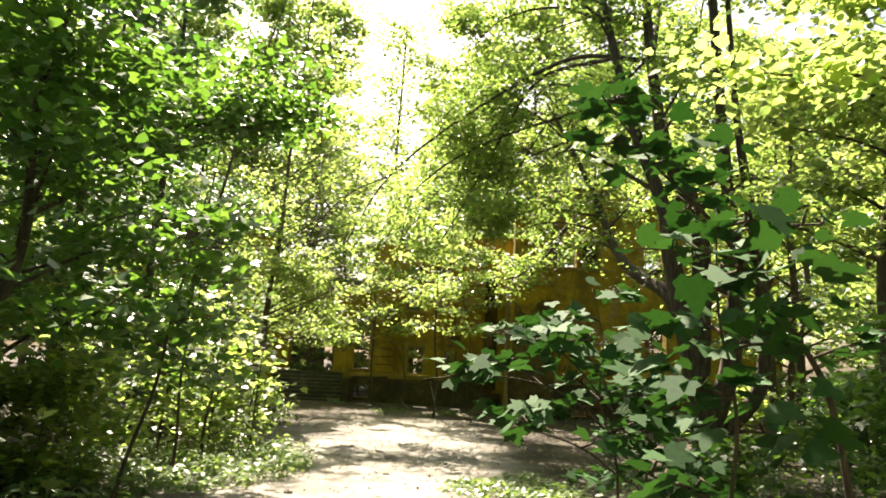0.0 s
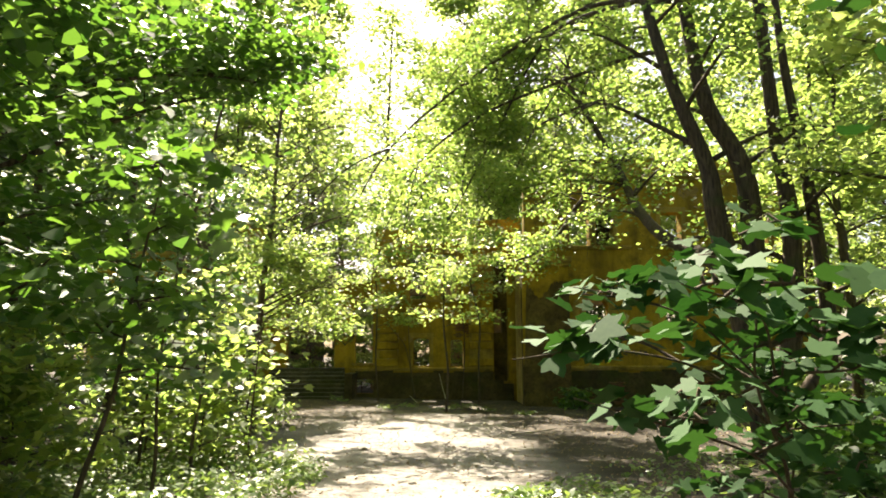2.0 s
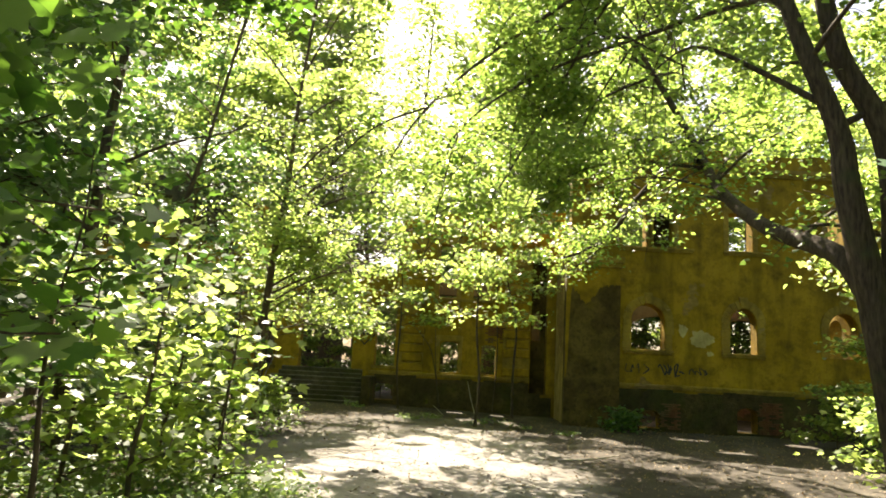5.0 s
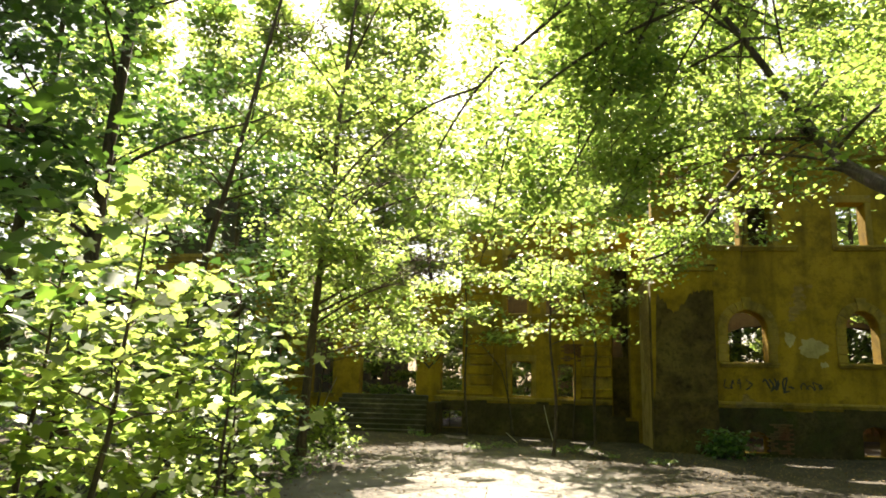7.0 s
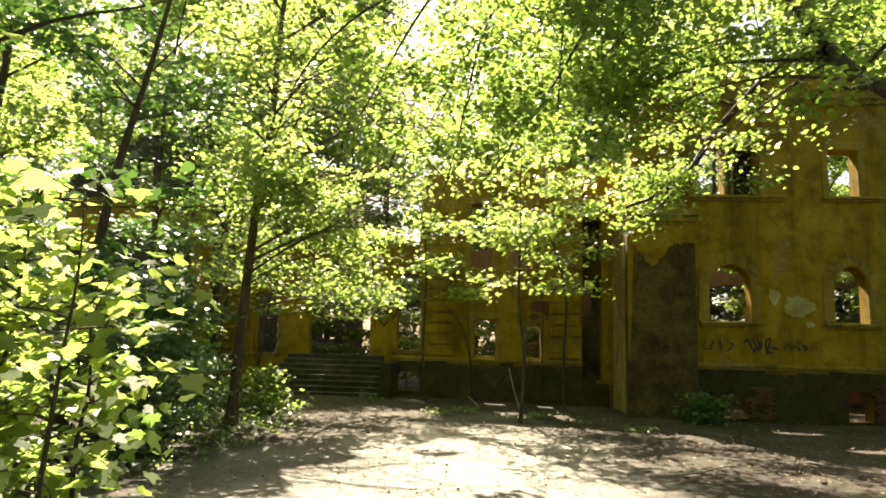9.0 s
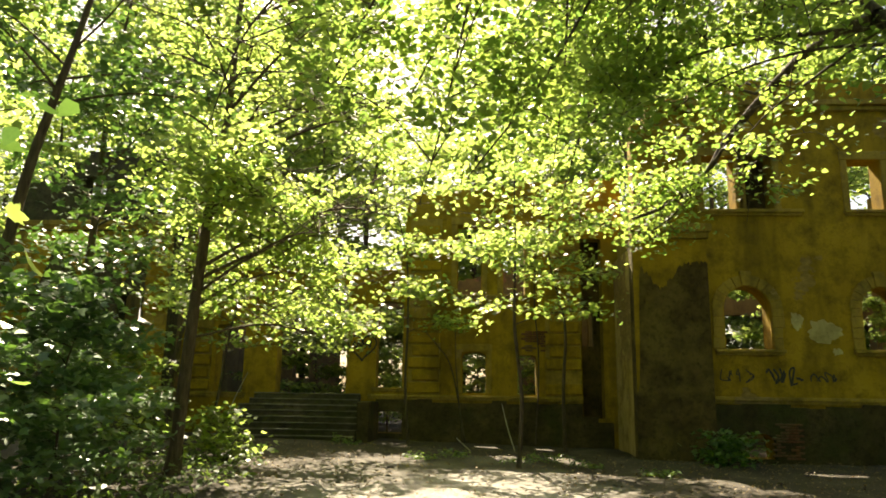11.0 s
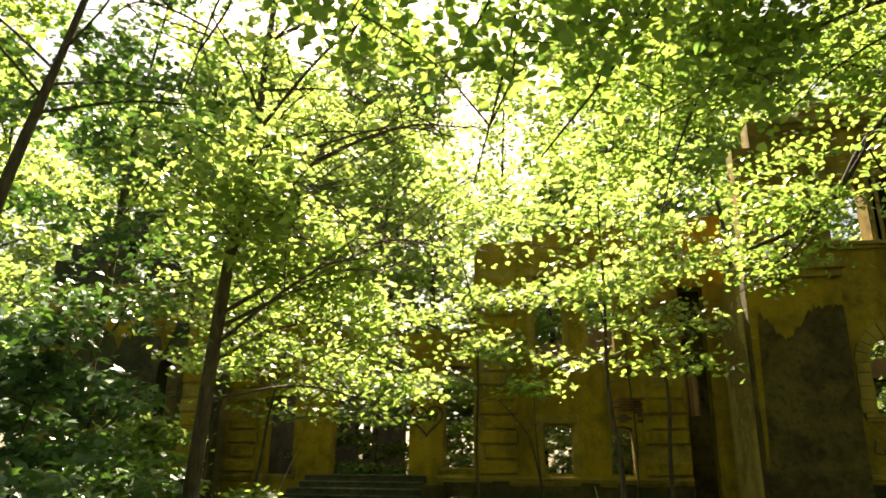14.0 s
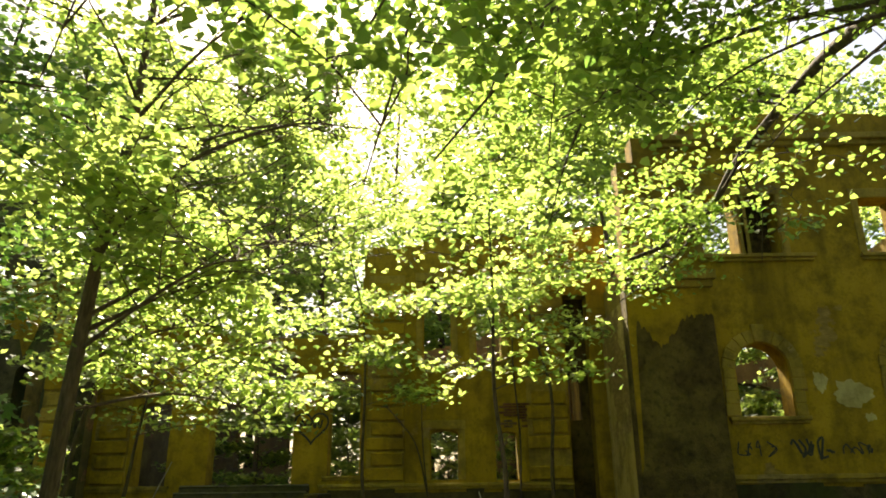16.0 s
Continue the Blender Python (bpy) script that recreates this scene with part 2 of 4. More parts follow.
MID_LEAF = np.array([(0, 0), (0.34, 0.2), (0.5, 0.62), (0.2, 0.6), (0, 1.05), (-0.2, 0.6), (-0.5, 0.62), (-0.34, 0.2)])
SMALL_LEAF = np.array([(0, 0), (0.4, 0.42), (0, 1.05), (-0.4, 0.5)])
FAR_LEAF = np.array([(0, 0), (0.45, 0.3), (0.3, 0.7), (0, 1.05), (-0.35, 0.65), (-0.45, 0.25)])
HALF_MAPLE = [(0.22, -0.05), (0.36, 0.08), (0.58, 0.24), (0.5, 0.4), (0.63, 0.7), (0.42, 0.7), (0.28, 0.66), (0.2, 0.88)]
MAPLE_LEAF = np.array([(0, 0.06)] + HALF_MAPLE + [(0, 1.12)] + [(-x, y) for x, y in HALF_MAPLE[::-1]])
OVAL_LEAF = np.array([(0, 0), (0.2, 0.22), (0.24, 0.5), (0.12, 0.8), (0, 1), (-0.12, 0.8), (-0.24, 0.5), (-0.2, 0.22)])


def leaves_mesh(name, places, sizes, material, rng, shape=MID_LEAF, droop=0.3, spread=0.5, fold=0.18):
    """One mesh of many single leaves, each a folded, lobed blade turned its own way."""
    n, k = len(places), len(shape)
    normal = np.stack([rng.normal(0, spread, n), rng.normal(0, spread, n), np.ones(n)], 1)
    normal /= np.linalg.norm(normal, axis=1, keepdims=True)
    ang = rng.uniform(0, 2 * np.pi, n)
    way = np.stack([np.cos(ang), np.sin(ang), -droop - rng.uniform(0, 0.5, n)], 1)
    way -= normal * (way * normal).sum(1, keepdims=True)
    way /= np.linalg.norm(way, axis=1, keepdims=True)
    side = np.cross(way, normal)
    s = sizes[:, None, None]
    bend = np.abs(shape[:, 0]) * fold - 0.12 * shape[:, 1] ** 2
    co = places[:, None, :] + s * (side[:, None, :] * shape[None, :, 0, None] + way[:, None, :] * shape[None, :, 1, None] + normal[:, None, :] * bend[None, :, None])
    me = bpy.data.meshes.new(name)
    me.vertices.add(n * k)
    me.vertices.foreach_set("co", co.astype(np.float32).ravel())
    me.loops.add(n * k)
    me.loops.foreach_set("vertex_index", np.arange(n * k, dtype=np.int32))
    me.polygons.add(n)
    me.polygons.foreach_set("loop_start", np.arange(0, n * k, k, dtype=np.int32))
    me.polygons.foreach_set("loop_total", np.full(n, k, dtype=np.int32))
    me.materials.append(material)
    me.update(calc_edges=True)
    return me


# ---- the lie of the land ----
def ground_z(x, y):
    u = np.clip((np.asarray(y, float) - 1.0) / 19.0, 0, 1)
    fall = u * u * (3 - 2 * u)
    right = np.clip((np.asarray(x, float) + 7) / 13, 0, 1)
    far = 0.22 * np.clip((np.asarray(y, float) - 29) / 5, 0, 1) * (1 - right)
    return 0.1 - fall * (0.66 + 0.14 * right) + far


def on_trail(p):
    """True where the trodden way must stay clear of leaves."""
    x, y, z = p[:, 0], p[:, 1], p[:, 2]
    middle = np.interp(y, [-4, 0, 2.2, 4, 6, 8, 11, 14, 18], [0.1, -0.05, -0.6, -0.8, -0.85, -0.75, -1.0, -1.3, -1.3])
    return (np.abs(x - middle) < 0.42) & (z < 2.3) & (y < 18.5) & (y > -3)


def over_sunny_spot(p):
    """The hole in the canopy through which the sun reaches the middle of the clearing."""
    s = (p[:, 2] + 0.45) / sun_way.z
    gx, gy = p[:, 0] - s * sun_way.x, p[:, 1] - s * sun_way.y
    wave = 0.25 * np.sin(gy * 2.1) + 0.2 * np.sin(gx * 3.3 + gy)
    fine = np.sin(p[:, 0] * 71 + p[:, 1] * 43 + p[:, 2] * 29)
    glade = (np.abs(gx + 2.3) < 1.45 + wave) & (np.abs(gy - 21.7) < 2.4 + wave)
    arm = (np.abs(gx + 3.5) < 0.8 + wave) & (np.abs(gy - 16.0) < 3.3) & (fine < 0.6)
    shrubs = (np.abs(gx + 4.9) < 1.8 + wave) & (np.abs(gy - 14.9) < 3.3 + wave) & ((p[:, 2] > 4.2) | ((p[:, 1] > 17.4) & (p[:, 2] > 1.3)) | ((p[:, 2] > 1.2) & (np.sin(p[:, 0] * 83 + p[:, 2] * 37) > 0.1))) & ((fine < 0.75) | (p[:, 1] > 20))
    flecks = (np.sin(3.7 * gx + 1.1 * gy) + np.sin(3.1 * gy - 0.7 * gx) > 1.5) & (np.abs(gx + 7.6) < 2.6) & (np.abs(gy - 22.5) < 4.5)
    shafts = (np.sin(2.6 * gx) + np.sin(2.2 * gy + 1) > 1.25) & (gx < -1) & (p[:, 2] > 6) & (p[:, 1] > 21) & (p[:, 1] < 45)
    through_windows = (gx > -2.4) & (gx < 1.3) & (gy > 29.8) & (gy < 35.6) & (p[:, 1] > 44.5)
    hx, hy = gx + 4.4 * sun_way.x / sun_way.z, gy + 4.4 * sun_way.y / sun_way.z
    courts = (((hx > 6.5) & (hx < 15)) | ((hx > -8) & (hx < -2.5))) & (hy > 38.2) & (hy < 43) & (p[:, 1] > 44.5) & (fine < 0.7)
    return courts | through_windows | glade | arm | shrubs | flecks | shafts


def in_sky_gap(p):
    """The open strip of sky between the crowns over the clearing."""
    x, y, z = p[:, 0], p[:, 1], p[:, 2]
    middle = -0.45 - 0.085 * y
    return (np.abs(x - middle) < 0.2 + 0.042 * y + 0.3 * np.sin(z * 1.7 + y)) & (z > 2.9 + 0.25 * y) & (z < 2.0 + np.where(y < 40, 0.56, 1.0) * y) & (y < 95) & (np.sin(x * 91 + y * 57 + z * 33) < np.where(y > 25, 0.55, 0.88))


def build_ground():
    xs = np.concatenate([np.linspace(-400, -30, 14), np.linspace(-26, 26, 140), np.linspace(30, 400, 14)])
    ys = np.concatenate([np.linspace(-300, -12, 10), np.linspace(-8, 44, 150), np.linspace(50, 600, 16)])
    gx, gy = np.meshgrid(xs, ys)
    gz = ground_z(gx, gy)
    rough = np.array([[noise.fractal(Vector((x * 0.55, y * 0.55, 0)), 1.0, 2.0, 4) for x in xs] for y in ys])
    fine = np.array([[noise.noise(Vector((x * 2.6, y * 2.6, 5))) for x in xs] for y in ys])
    gz = gz + 0.035 * rough + 0.016 * fine
    verts = np.stack([gx.ravel(), gy.ravel(), gz.ravel()], 1).tolist()
    w = len(xs)
    faces = [(j * w + i, j * w + i + 1, (j + 1) * w + i + 1, (j + 1) * w + i) for j in range(len(ys) - 1) for i in range(w - 1)]
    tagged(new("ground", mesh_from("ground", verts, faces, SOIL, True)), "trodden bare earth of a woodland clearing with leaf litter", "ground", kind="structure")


build_ground()


# ---- the ruin ----
def wall_mesh(name, x0, x1, y0, y1, z0, tops, openings, material, seed):
    """A thick wall along x with real openings (xa, xb, za, zb, rise of the arch) and a broken top edge."""
    rnd = random.Random(seed)
    bm = bmesh.new()

    def top_at(x):
        for (xa, ta), (xb, tb) in zip(tops, tops[1:]):
            if xa <= x <= xb:
                return ta + (tb - ta) * (x - xa) / max(xb - xa, 1e-6)
        return tops[-1][1]
    xs = sorted({x0, x1, *[o[0] for o in openings], *[o[1] for o in openings], *[t[0] for t in tops if x0 < t[0] < x1]})
    fine = []
    for a, b in zip(xs, xs[1:]):
        n = max(1, int((b - a) / 0.45))
        fine += [a + (b - a) * i / n for i in range(n)]
    fine.append(xs[-1])
    for a, b in zip(fine, fine[1:]):
        mid = (a + b) / 2
        holes = sorted((o[2], o[3]) for o in openings if o[0] < mid < o[1])
        z = z0
        for za, zb in holes:
            if za - z > 1e-4:
                box_data(bm, a, b, y0, y1, z, za)
            z = zb
        end = top_at(mid) + rnd.uniform(-0.09, 0.07)
        if end - z > 0.02:
            box_data(bm, a, b, y0, y1, z, end)
    for xa, xb, za, zb, rise in openings:
        if rise:
            w = (xb - xa) / 2
            n = 10
            for side in (-1, 1):
                arc = [(math.cos(math.pi / 2 * i / n), math.sin(math.pi / 2 * i / n)) for i in range(n + 1)]
                for (c1, s1), (c2, s2) in zip(arc, arc[1:]):
                    cx = (xa + xb) / 2
                    quad = [(cx + side * w * c1, zb - rise + rise * s1), (cx + side * w * c2, zb - rise + rise * s2),
                            (cx + side * w * c2, zb), (cx + side * w * c1, zb)]
                    fr = [bm.verts.new((x, y0, z)) for x, z in quad]
                    bk = [bm.verts.new((x, y1, z)) for x, z in quad]
                    bm.faces.new(fr)
                    bm.faces.new(bk[::-1])
                    bm.faces.new((fr[0], bk[0], bk[1], fr[1]))
    bmesh.ops.remove_doubles(bm, verts=bm.verts, dist=0.0005)
    return bm_mesh(name, bm, material)


def side_wall_mesh(name, y0, y1, x0, x1, z0, tops, openings, material, seed):
    """The same along y."""
    me = wall_mesh(name, y0, y1, x0, x1, z0, tops, openings, material, seed)
    for v in me.vertices:
        v.co = (v.co.y, v.co.x, v.co.z)
    me.flip_normals()
    return me


ruin = empty("ruined_manor", (0, 36, -0.6), "roofless ochre-plastered ruined manor with empty windows and flaking plaster", "ruin")


def ruin_part(name, me, label="", parent=None):
    ob = part(name, me, parent or ruin, label)
    if parent is None:
        ob.location = (0, -36, 0.6)
    return ob


MAIN_Y, WING_Y = 36.66, 33.9
main_openings = [(-7.95, -5.62, 0.95, 4.4, 0), (-4.65, -3.78, 1.19, 4.0, 0.14), (-1.83, -1.08, 1.05, 2.36, 0.12), (-0.05, 0.55, 1.03, 2.3, 0.1),
                 (-10.0, -9.05, 0.95, 3.2, 0.1), (-2.02, -1.24, 4.25, 6.6, 0), (-0.5, 0.2, 4.25, 6.5, 0), (-4.6, -3.75, -0.25, 0.44, 0.1), (2.03, 2.72, 0.3, 6.15, 0)]
ruin_part("wall_north", wall_mesh("wall_north", -11.2, 3.4, MAIN_Y, MAIN_Y + 0.6, -1.2,
          [(-11.2, 8.2), (-9.2, 7.6), (-9.0, 5.3), (-6.5, 4.9), (-3.9, 5.1), (-3.7, 7.6), (-1, 8.0), (3.4, 8.3)], main_openings, OCHRE, 1), "cracked ochre plaster wall with a doorway and narrow windows")
wing_openings = [(5.3, 6.22, 6.43, 8.07, 0), (6.52, 7.3, 6.43, 8.07, 0), (9.48, 10.4, 6.42, 7.93, 0), (13.36, 14.3, 6.5, 8.2, 0), (5.68, 6.96, 2.38, 4.14, 0.62), (9.5, 10.52, 2.4, 4.14, 0.6),
                 (13.3, 14.4, 2.4, 4.14, 0.6), (6.0, 6.8, -0.6, 0.08, 0.2), (9.7, 10.5, -0.6, 0.35, 0.25)]
ruin_part("wing_wall", wall_mesh("wing_wall", 3.25, 16.0, WING_Y, WING_Y + 0.6, -1.2,
          [(3.25, 8.4), (3.7, 9.6), (5, 10.1), (7, 10.5), (12, 10.4), (16, 10.3)], wing_openings, OCHRE, 2), "two-storey ochre plaster wall with arched windows")
ruin_part("wing_side_wall", side_wall_mesh("wing_side_wall", WING_Y + 0.603, 44.0, 3.25, 3.85, -1.2, [(34, 7.4), (35, 6.4), (44, 5.6)], [(34.8, 35.5, 3.2, 4.9, 0.2), (38.2, 39.3, 2.3, 4.2, 0.5)], OCHRE_DARK, 3))
ruin_part("wing_end_wall", side_wall_mesh("wing_end_wall", WING_Y + 0.603, 44.0, 15.4, 16.0, -1.2, [(34, 10.2), (44, 9.5)], [(37, 38.1, 2.4, 4.2, 0.5), (40, 41.1, 2.4, 4.2, 0.5)], OCHRE_DARK, 4))
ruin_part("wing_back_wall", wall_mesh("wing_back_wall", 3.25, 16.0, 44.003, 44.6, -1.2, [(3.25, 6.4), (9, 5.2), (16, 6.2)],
          [(7.9, 11.4, 0.9, 4.5, 0.8), (12.6, 15.2, 0.9, 4.5, 0.8), (4.4, 6.6, 0.9, 4.2, 0.6)], INSIDE_SHADED, 5))
# panel added behind the opening; its dark colour stands for the unlit room
ruin_part("dark_window_panel", wall_mesh("dark_window_panel", 6.42, 7.42, WING_Y + 0.603, WING_Y + 0.8, 6.2, [(6.42, 8.3), (7.42, 8.3)], [], BARE, 6), "dark panel added behind an upper window in place of an unlit room")
ruin_part("slot_wall", wall_mesh("slot_wall", 1.7, 3.2, MAIN_Y + 0.603, MAIN_Y + 0.95, -1.2, [(1.7, 6.4), (3.2, 6.4)], [(2.12, 2.5, 2.62, 3.82, 0.15)], BARE, 14))
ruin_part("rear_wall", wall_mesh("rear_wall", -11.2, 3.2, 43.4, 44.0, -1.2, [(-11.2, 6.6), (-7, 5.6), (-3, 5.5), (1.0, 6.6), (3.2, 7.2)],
          [(-9.2, -8.5, 1.6, 3.0, 0.3), (-7.3, -6.75, 0.9, 3.4, 0), (-5.75, -4.5, -0.5, 4.6, 0), (-2.4, -0.5, 0.6, 3.2, 0.3), (-2.4, 0.4, 3.9, 5.0, 0)], INSIDE_SHADED, 7))
ruin_part("left_wing_wall", wall_mesh("left_wing_wall", -17.0, -11.2, 35.6, 36.2, -1.2, [(-17, 7.2), (-15.5, 8.4), (-13.5, 9.0), (-11.2, 8.7)],
          [(-13.0, -12.2, 1.3, 4.2, 0.3), (-15.3, -14.5, 1.3, 3.8, 0.3), (-14.6, -13.8, 6.6, 8.0, 0)], MOSSY_SHADED, 8))
ruin_part("left_side_wall", side_wall_mesh("left_side_wall", 36.203, 44.0, -17.0, -16.4, -1.2, [(36, 7.0), (44, 5)], [], OCHRE_DARK, 9))
ruin_part("left_return_wall", side_wall_mesh("left_return_wall", 36.203, 43.397, -11.8, -11.203, -1.2, [(36, 8.2), (44, 6)], [], INSIDE_SHADED, 10))

# projecting ground-floor bay at the inner corner
bay_y = WING_Y - 0.45
ruin_part("bay_wall", wall_mesh("bay_wall", 3.05, 5.15, bay_y, WING_Y - 0.003, -1.2, [(3.05, 5.45), (5.15, 5.45)], [], BARE, 11), "bare dark masonry face where plaster fell off")


def ledge(name, x0, x1, y, z0, z1, out, material=OCHRE_DARK, label=""):
    """A stepped moulding along a wall: two courses, the upper one further out."""
    bm = bmesh.new()
    zm = z0 + (z1 - z0) * 0.45
    box_data(bm, x0, x1, y - out * 0.55, y + 0.05, z0, zm)
    box_data(bm, x0 - out * 0.3, x1 + out * 0.3, y - out, y + 0.05, zm + 0.001, z1)
    bmesh.ops.bevel(bm, geom=list(bm.edges), offset=0.012, segments=1, affect="EDGES")
    return ruin_part(name, bm_mesh(name, bm, material), label)


ledge("cornice", 3.05, 5.2, bay_y, 5.45, 5.85, 0.22)
ledge("cornice", 4.2, 15.95, WING_Y, 9.45, 9.75, 0.25)
ledge("string_course", 5.2, 15.98, WING_Y, 0.86, 1.06, 0.1)
ledge("string_course", -4.85, 2.0, MAIN_Y, 0.8, 0.97, 0.1)
ledge("string_course", -11.15, -8.95, MAIN_Y, 0.8, 0.97, 0.1)
ledge("string_course", -17, -11.3, 35.6, 0.8, 0.97, 0.1)
ledge("cornice", -17, -11.3, 35.6, 6.15, 6.45, 0.18)
ledge("window_sill", 5.15, 8.06, WING_Y, 6.24, 6.42, 0.14)
ledge("window_sill", 9.3, 11.2, WING_Y, 6.24, 6.41, 0.14)
ledge("window_sill", 13.15, 14.5, WING_Y, 6.3, 6.48, 0.14)
ledge("window_sill", 5.4, 7.25, WING_Y, 2.2, 2.37, 0.12)
ledge("window_sill", 9.2, 10.8, WING_Y, 2.22, 2.39, 0.12)
ledge("window_sill", -2.2, 0.35, MAIN_Y, 4.1, 4.24, 0.08)
ledge("window_sill", -4.75, -3.7, MAIN_Y, 1.06, 1.18, 0.08)
ruin_part("plinth", wall_mesh("plinth", 5.2, 16.0, WING_Y - 0.1, WING_Y - 0.003, -1.2, [(5.2, 0.855), (16, 0.855)], [(6.0, 6.8, -0.6, 0.08, 0.2), (9.7, 10.5, -0.6, 0.35, 0.25)], PLINTH, 12))
ruin_part("plinth", wall_mesh("plinth", -4.86, 2.0, MAIN_Y - 0.1, MAIN_Y - 0.003, -1.2, [(-4.86, 0.795), (2.0, 0.795)], [(-4.6, -3.75, -0.25, 0.44, 0.1)], PLINTH, 13))


def arch_surround(cx, half, z0, spring, rise, y):
    """A raised band round an arched window, with a keystone."""
    rnd = random.Random(int(cx * 10))
    group = ruin_part("window_surround", bm_mesh("window_surround", keystone(cx, spring + rise, y), OCHRE_DARK))
    n = 11
    for i in range(n):
        a0, a1 = math.pi * i / n + 0.012, math.pi * (i + 1) / n - 0.012
        bm = bmesh.new()
        quad = [(math.cos(a) * (half + r), math.sin(a) * (rise + r)) for a, r in ((a0, 0.03), (a1, 0.03), (a1, 0.34), (a0, 0.34))]
        fr = [bm.verts.new((cx + u, y - 0.05 - rnd.uniform(0, 0.015), spring + v)) for u, v in quad]
        bk = [bm.verts.new((cx + u, y + 0.02, spring + v)) for u, v in quad]
        bm.faces.new(fr)
        for k in range(4):
            bm.faces.new((fr[k], bk[k], bk[(k + 1) % 4], fr[(k + 1) % 4]))
        part("arch_stone", bm_mesh("arch_stone", bm, OCHRE_DARK), group)
    for side in (-1, 1):
        z = z0
        while z < spring - 0.1:
            h = min(0.3, spring - z)
            w = rnd.uniform(0.24, 0.34)
            xa, xb = (cx + half + 0.03, cx + half + 0.03 + w) if side > 0 else (cx - half - 0.03 - w, cx - half - 0.03)
            block("jamb_stone", xa, xb, y - 0.05, y + 0.02, z + 0.008, z + h - 0.008, OCHRE_DARK, group, bevel=0.01)
            z += h


def keystone(cx, z, y):
    bm = bmesh.new()
    vs = box_data(bm, cx - 0.12, cx + 0.12, y - 0.1, y + 0.02, z + 0.02, z + 0.45)
    for v in vs[4:]:
        v.co.x = cx + (v.co.x - cx) * 1.35
    bmesh.ops.bevel(bm, geom=list(bm.edges), offset=0.012, segments=1, affect="EDGES")
    return bm


arch_surround(6.32, 0.64, 2.38, 3.52, 0.62, WING_Y)
arch_surround(10.01, 0.51, 2.4, 3.54, 0.6, WING_Y)
arch_surround(13.85, 0.55, 2.4, 3.54, 0.6, WING_Y)


def square_surround(xa, xb, za, zb, y):
    frame_band = block("window_surround", xa - 0.22, xb + 0.22, y - 0.06, y + 0.02, zb + 0.01, zb + 0.26, OCHRE_DARK, ruin, bevel=0.012)
    frame_band.location = (0, -36, 0.6)
    for x in (xa - 0.2, xb + 0.02):
        block("jamb", x, x + 0.18, y - 0.045, y + 0.02, za, zb, OCHRE_DARK, frame_band, bevel=0.012)


for xa, xb, za, zb in ((5.3, 6.22, 6.43, 8.07), (6.52, 7.3, 6.43, 8.07), (9.48, 10.4, 6.42, 7.93), (13.36, 14.3, 6.5, 8.2)):
    square_surround(xa, xb, za, zb, WING_Y)
for xa, xb, za, zb in ((-2.02, -1.24, 4.25, 6.6), (-0.5, 0.2, 4.25, 6.5), (-1.83, -1.08, 1.05, 2.36)):
    square_surround(xa, xb, za, zb, MAIN_Y)


def quoins(name, x0, x1, y, z0, z1, seed):
    """Rusticated courses, each a raised block with its own wear."""
    rnd = random.Random(seed)
    group = ruin_part(name, bm_mesh(name, slab(x0, x1, y, z0, z1), OCHRE_DARK))
    z, odd = z0 + 0.02, False
    while z < z1 - 0.3:
        h = 0.4
        shift = 0.14 if odd else 0.0
        if rnd.random() > 0.1:
            block("quoin_stone", x0 + shift, x1 - shift * 0.4, y - 0.11, y - 0.02, z + 0.03, z + h - 0.03, OCHRE if rnd.random() > 0.3 else OCHRE_DARK, group, bevel=0.025, rough=0.012, rnd=rnd)
        z += h
        odd = not odd


def slab(x0, x1, y, z0, z1):
    bm = bmesh.new()
    box_data(bm, x0, x1, y - 0.03, y + 0.02, z0, z1)
    return bm


quoins("quoin_pilaster", 0.85, 2.0, MAIN_Y, 0.98, 7.4, 1)
quoins("quoin_pilaster", -11.1, -10.15, MAIN_Y, 0.98, 7.3, 2)
quoins("quoin_pilaster", -3.6, -2.55, MAIN_Y, 0.98, 6.8, 3)
quoins("quoin_pilaster", -12.1, -11.3, 35.6, 0.98, 6.1, 4)
quoins("quoin_pilaster", -16.9, -16.0, 35.6, 0.98, 6.1, 5)

# entrance stairs
stairs = empty("entrance_stairs", (-6.9, 35.4, -0.45), "worn grey stone entrance steps before the doorway", "stairs")
for i in range(8):
    y_front = 36.55 - 0.3 * (7 - i)
    half = 1.95 if i < 6 else 1.75
    step = block("step", -6.85 - half - 0.05 * (7 - i), -6.85 + half, y_front, MAIN_Y + (0.3 if i == 7 else -0.004), -0.45 + 0.174 * i - (0.3 if i == 0 else 0), -0.45 + 0.174 * (i + 1) - 0.002, STEP_STONE, stairs, bevel=0.02, rough=0.012, rnd=random.Random(i))
    step.location = (6.9, -35.4, 0.45)
    # step edge in paler stone: the light along each tread is put into its colour
    nose = block("lit_nosing", -6.85 - half - 0.05 * (7 - i) + 0.02, -6.85 + half - 0.02, y_front - 0.035, y_front + 0.12, -0.45 + 0.174 * (i + 1), -0.45 + 0.174 * (i + 1) + 0.03, PEBBLE, stairs, "worn stone step edge, made pale for the light along it", bevel=0.01, rough=0.008, rnd=random.Random(40 + i))
    nose.location = (6.9, -35.4, 0.45)
cheek = block("cheek_wall", -4.86, -4.5, 34.6, MAIN_Y - 0.11, -1.0, 0.75, PLINTH, stairs, bevel=0.03)
cheek.location = (6.9, -35.4, 0.45)


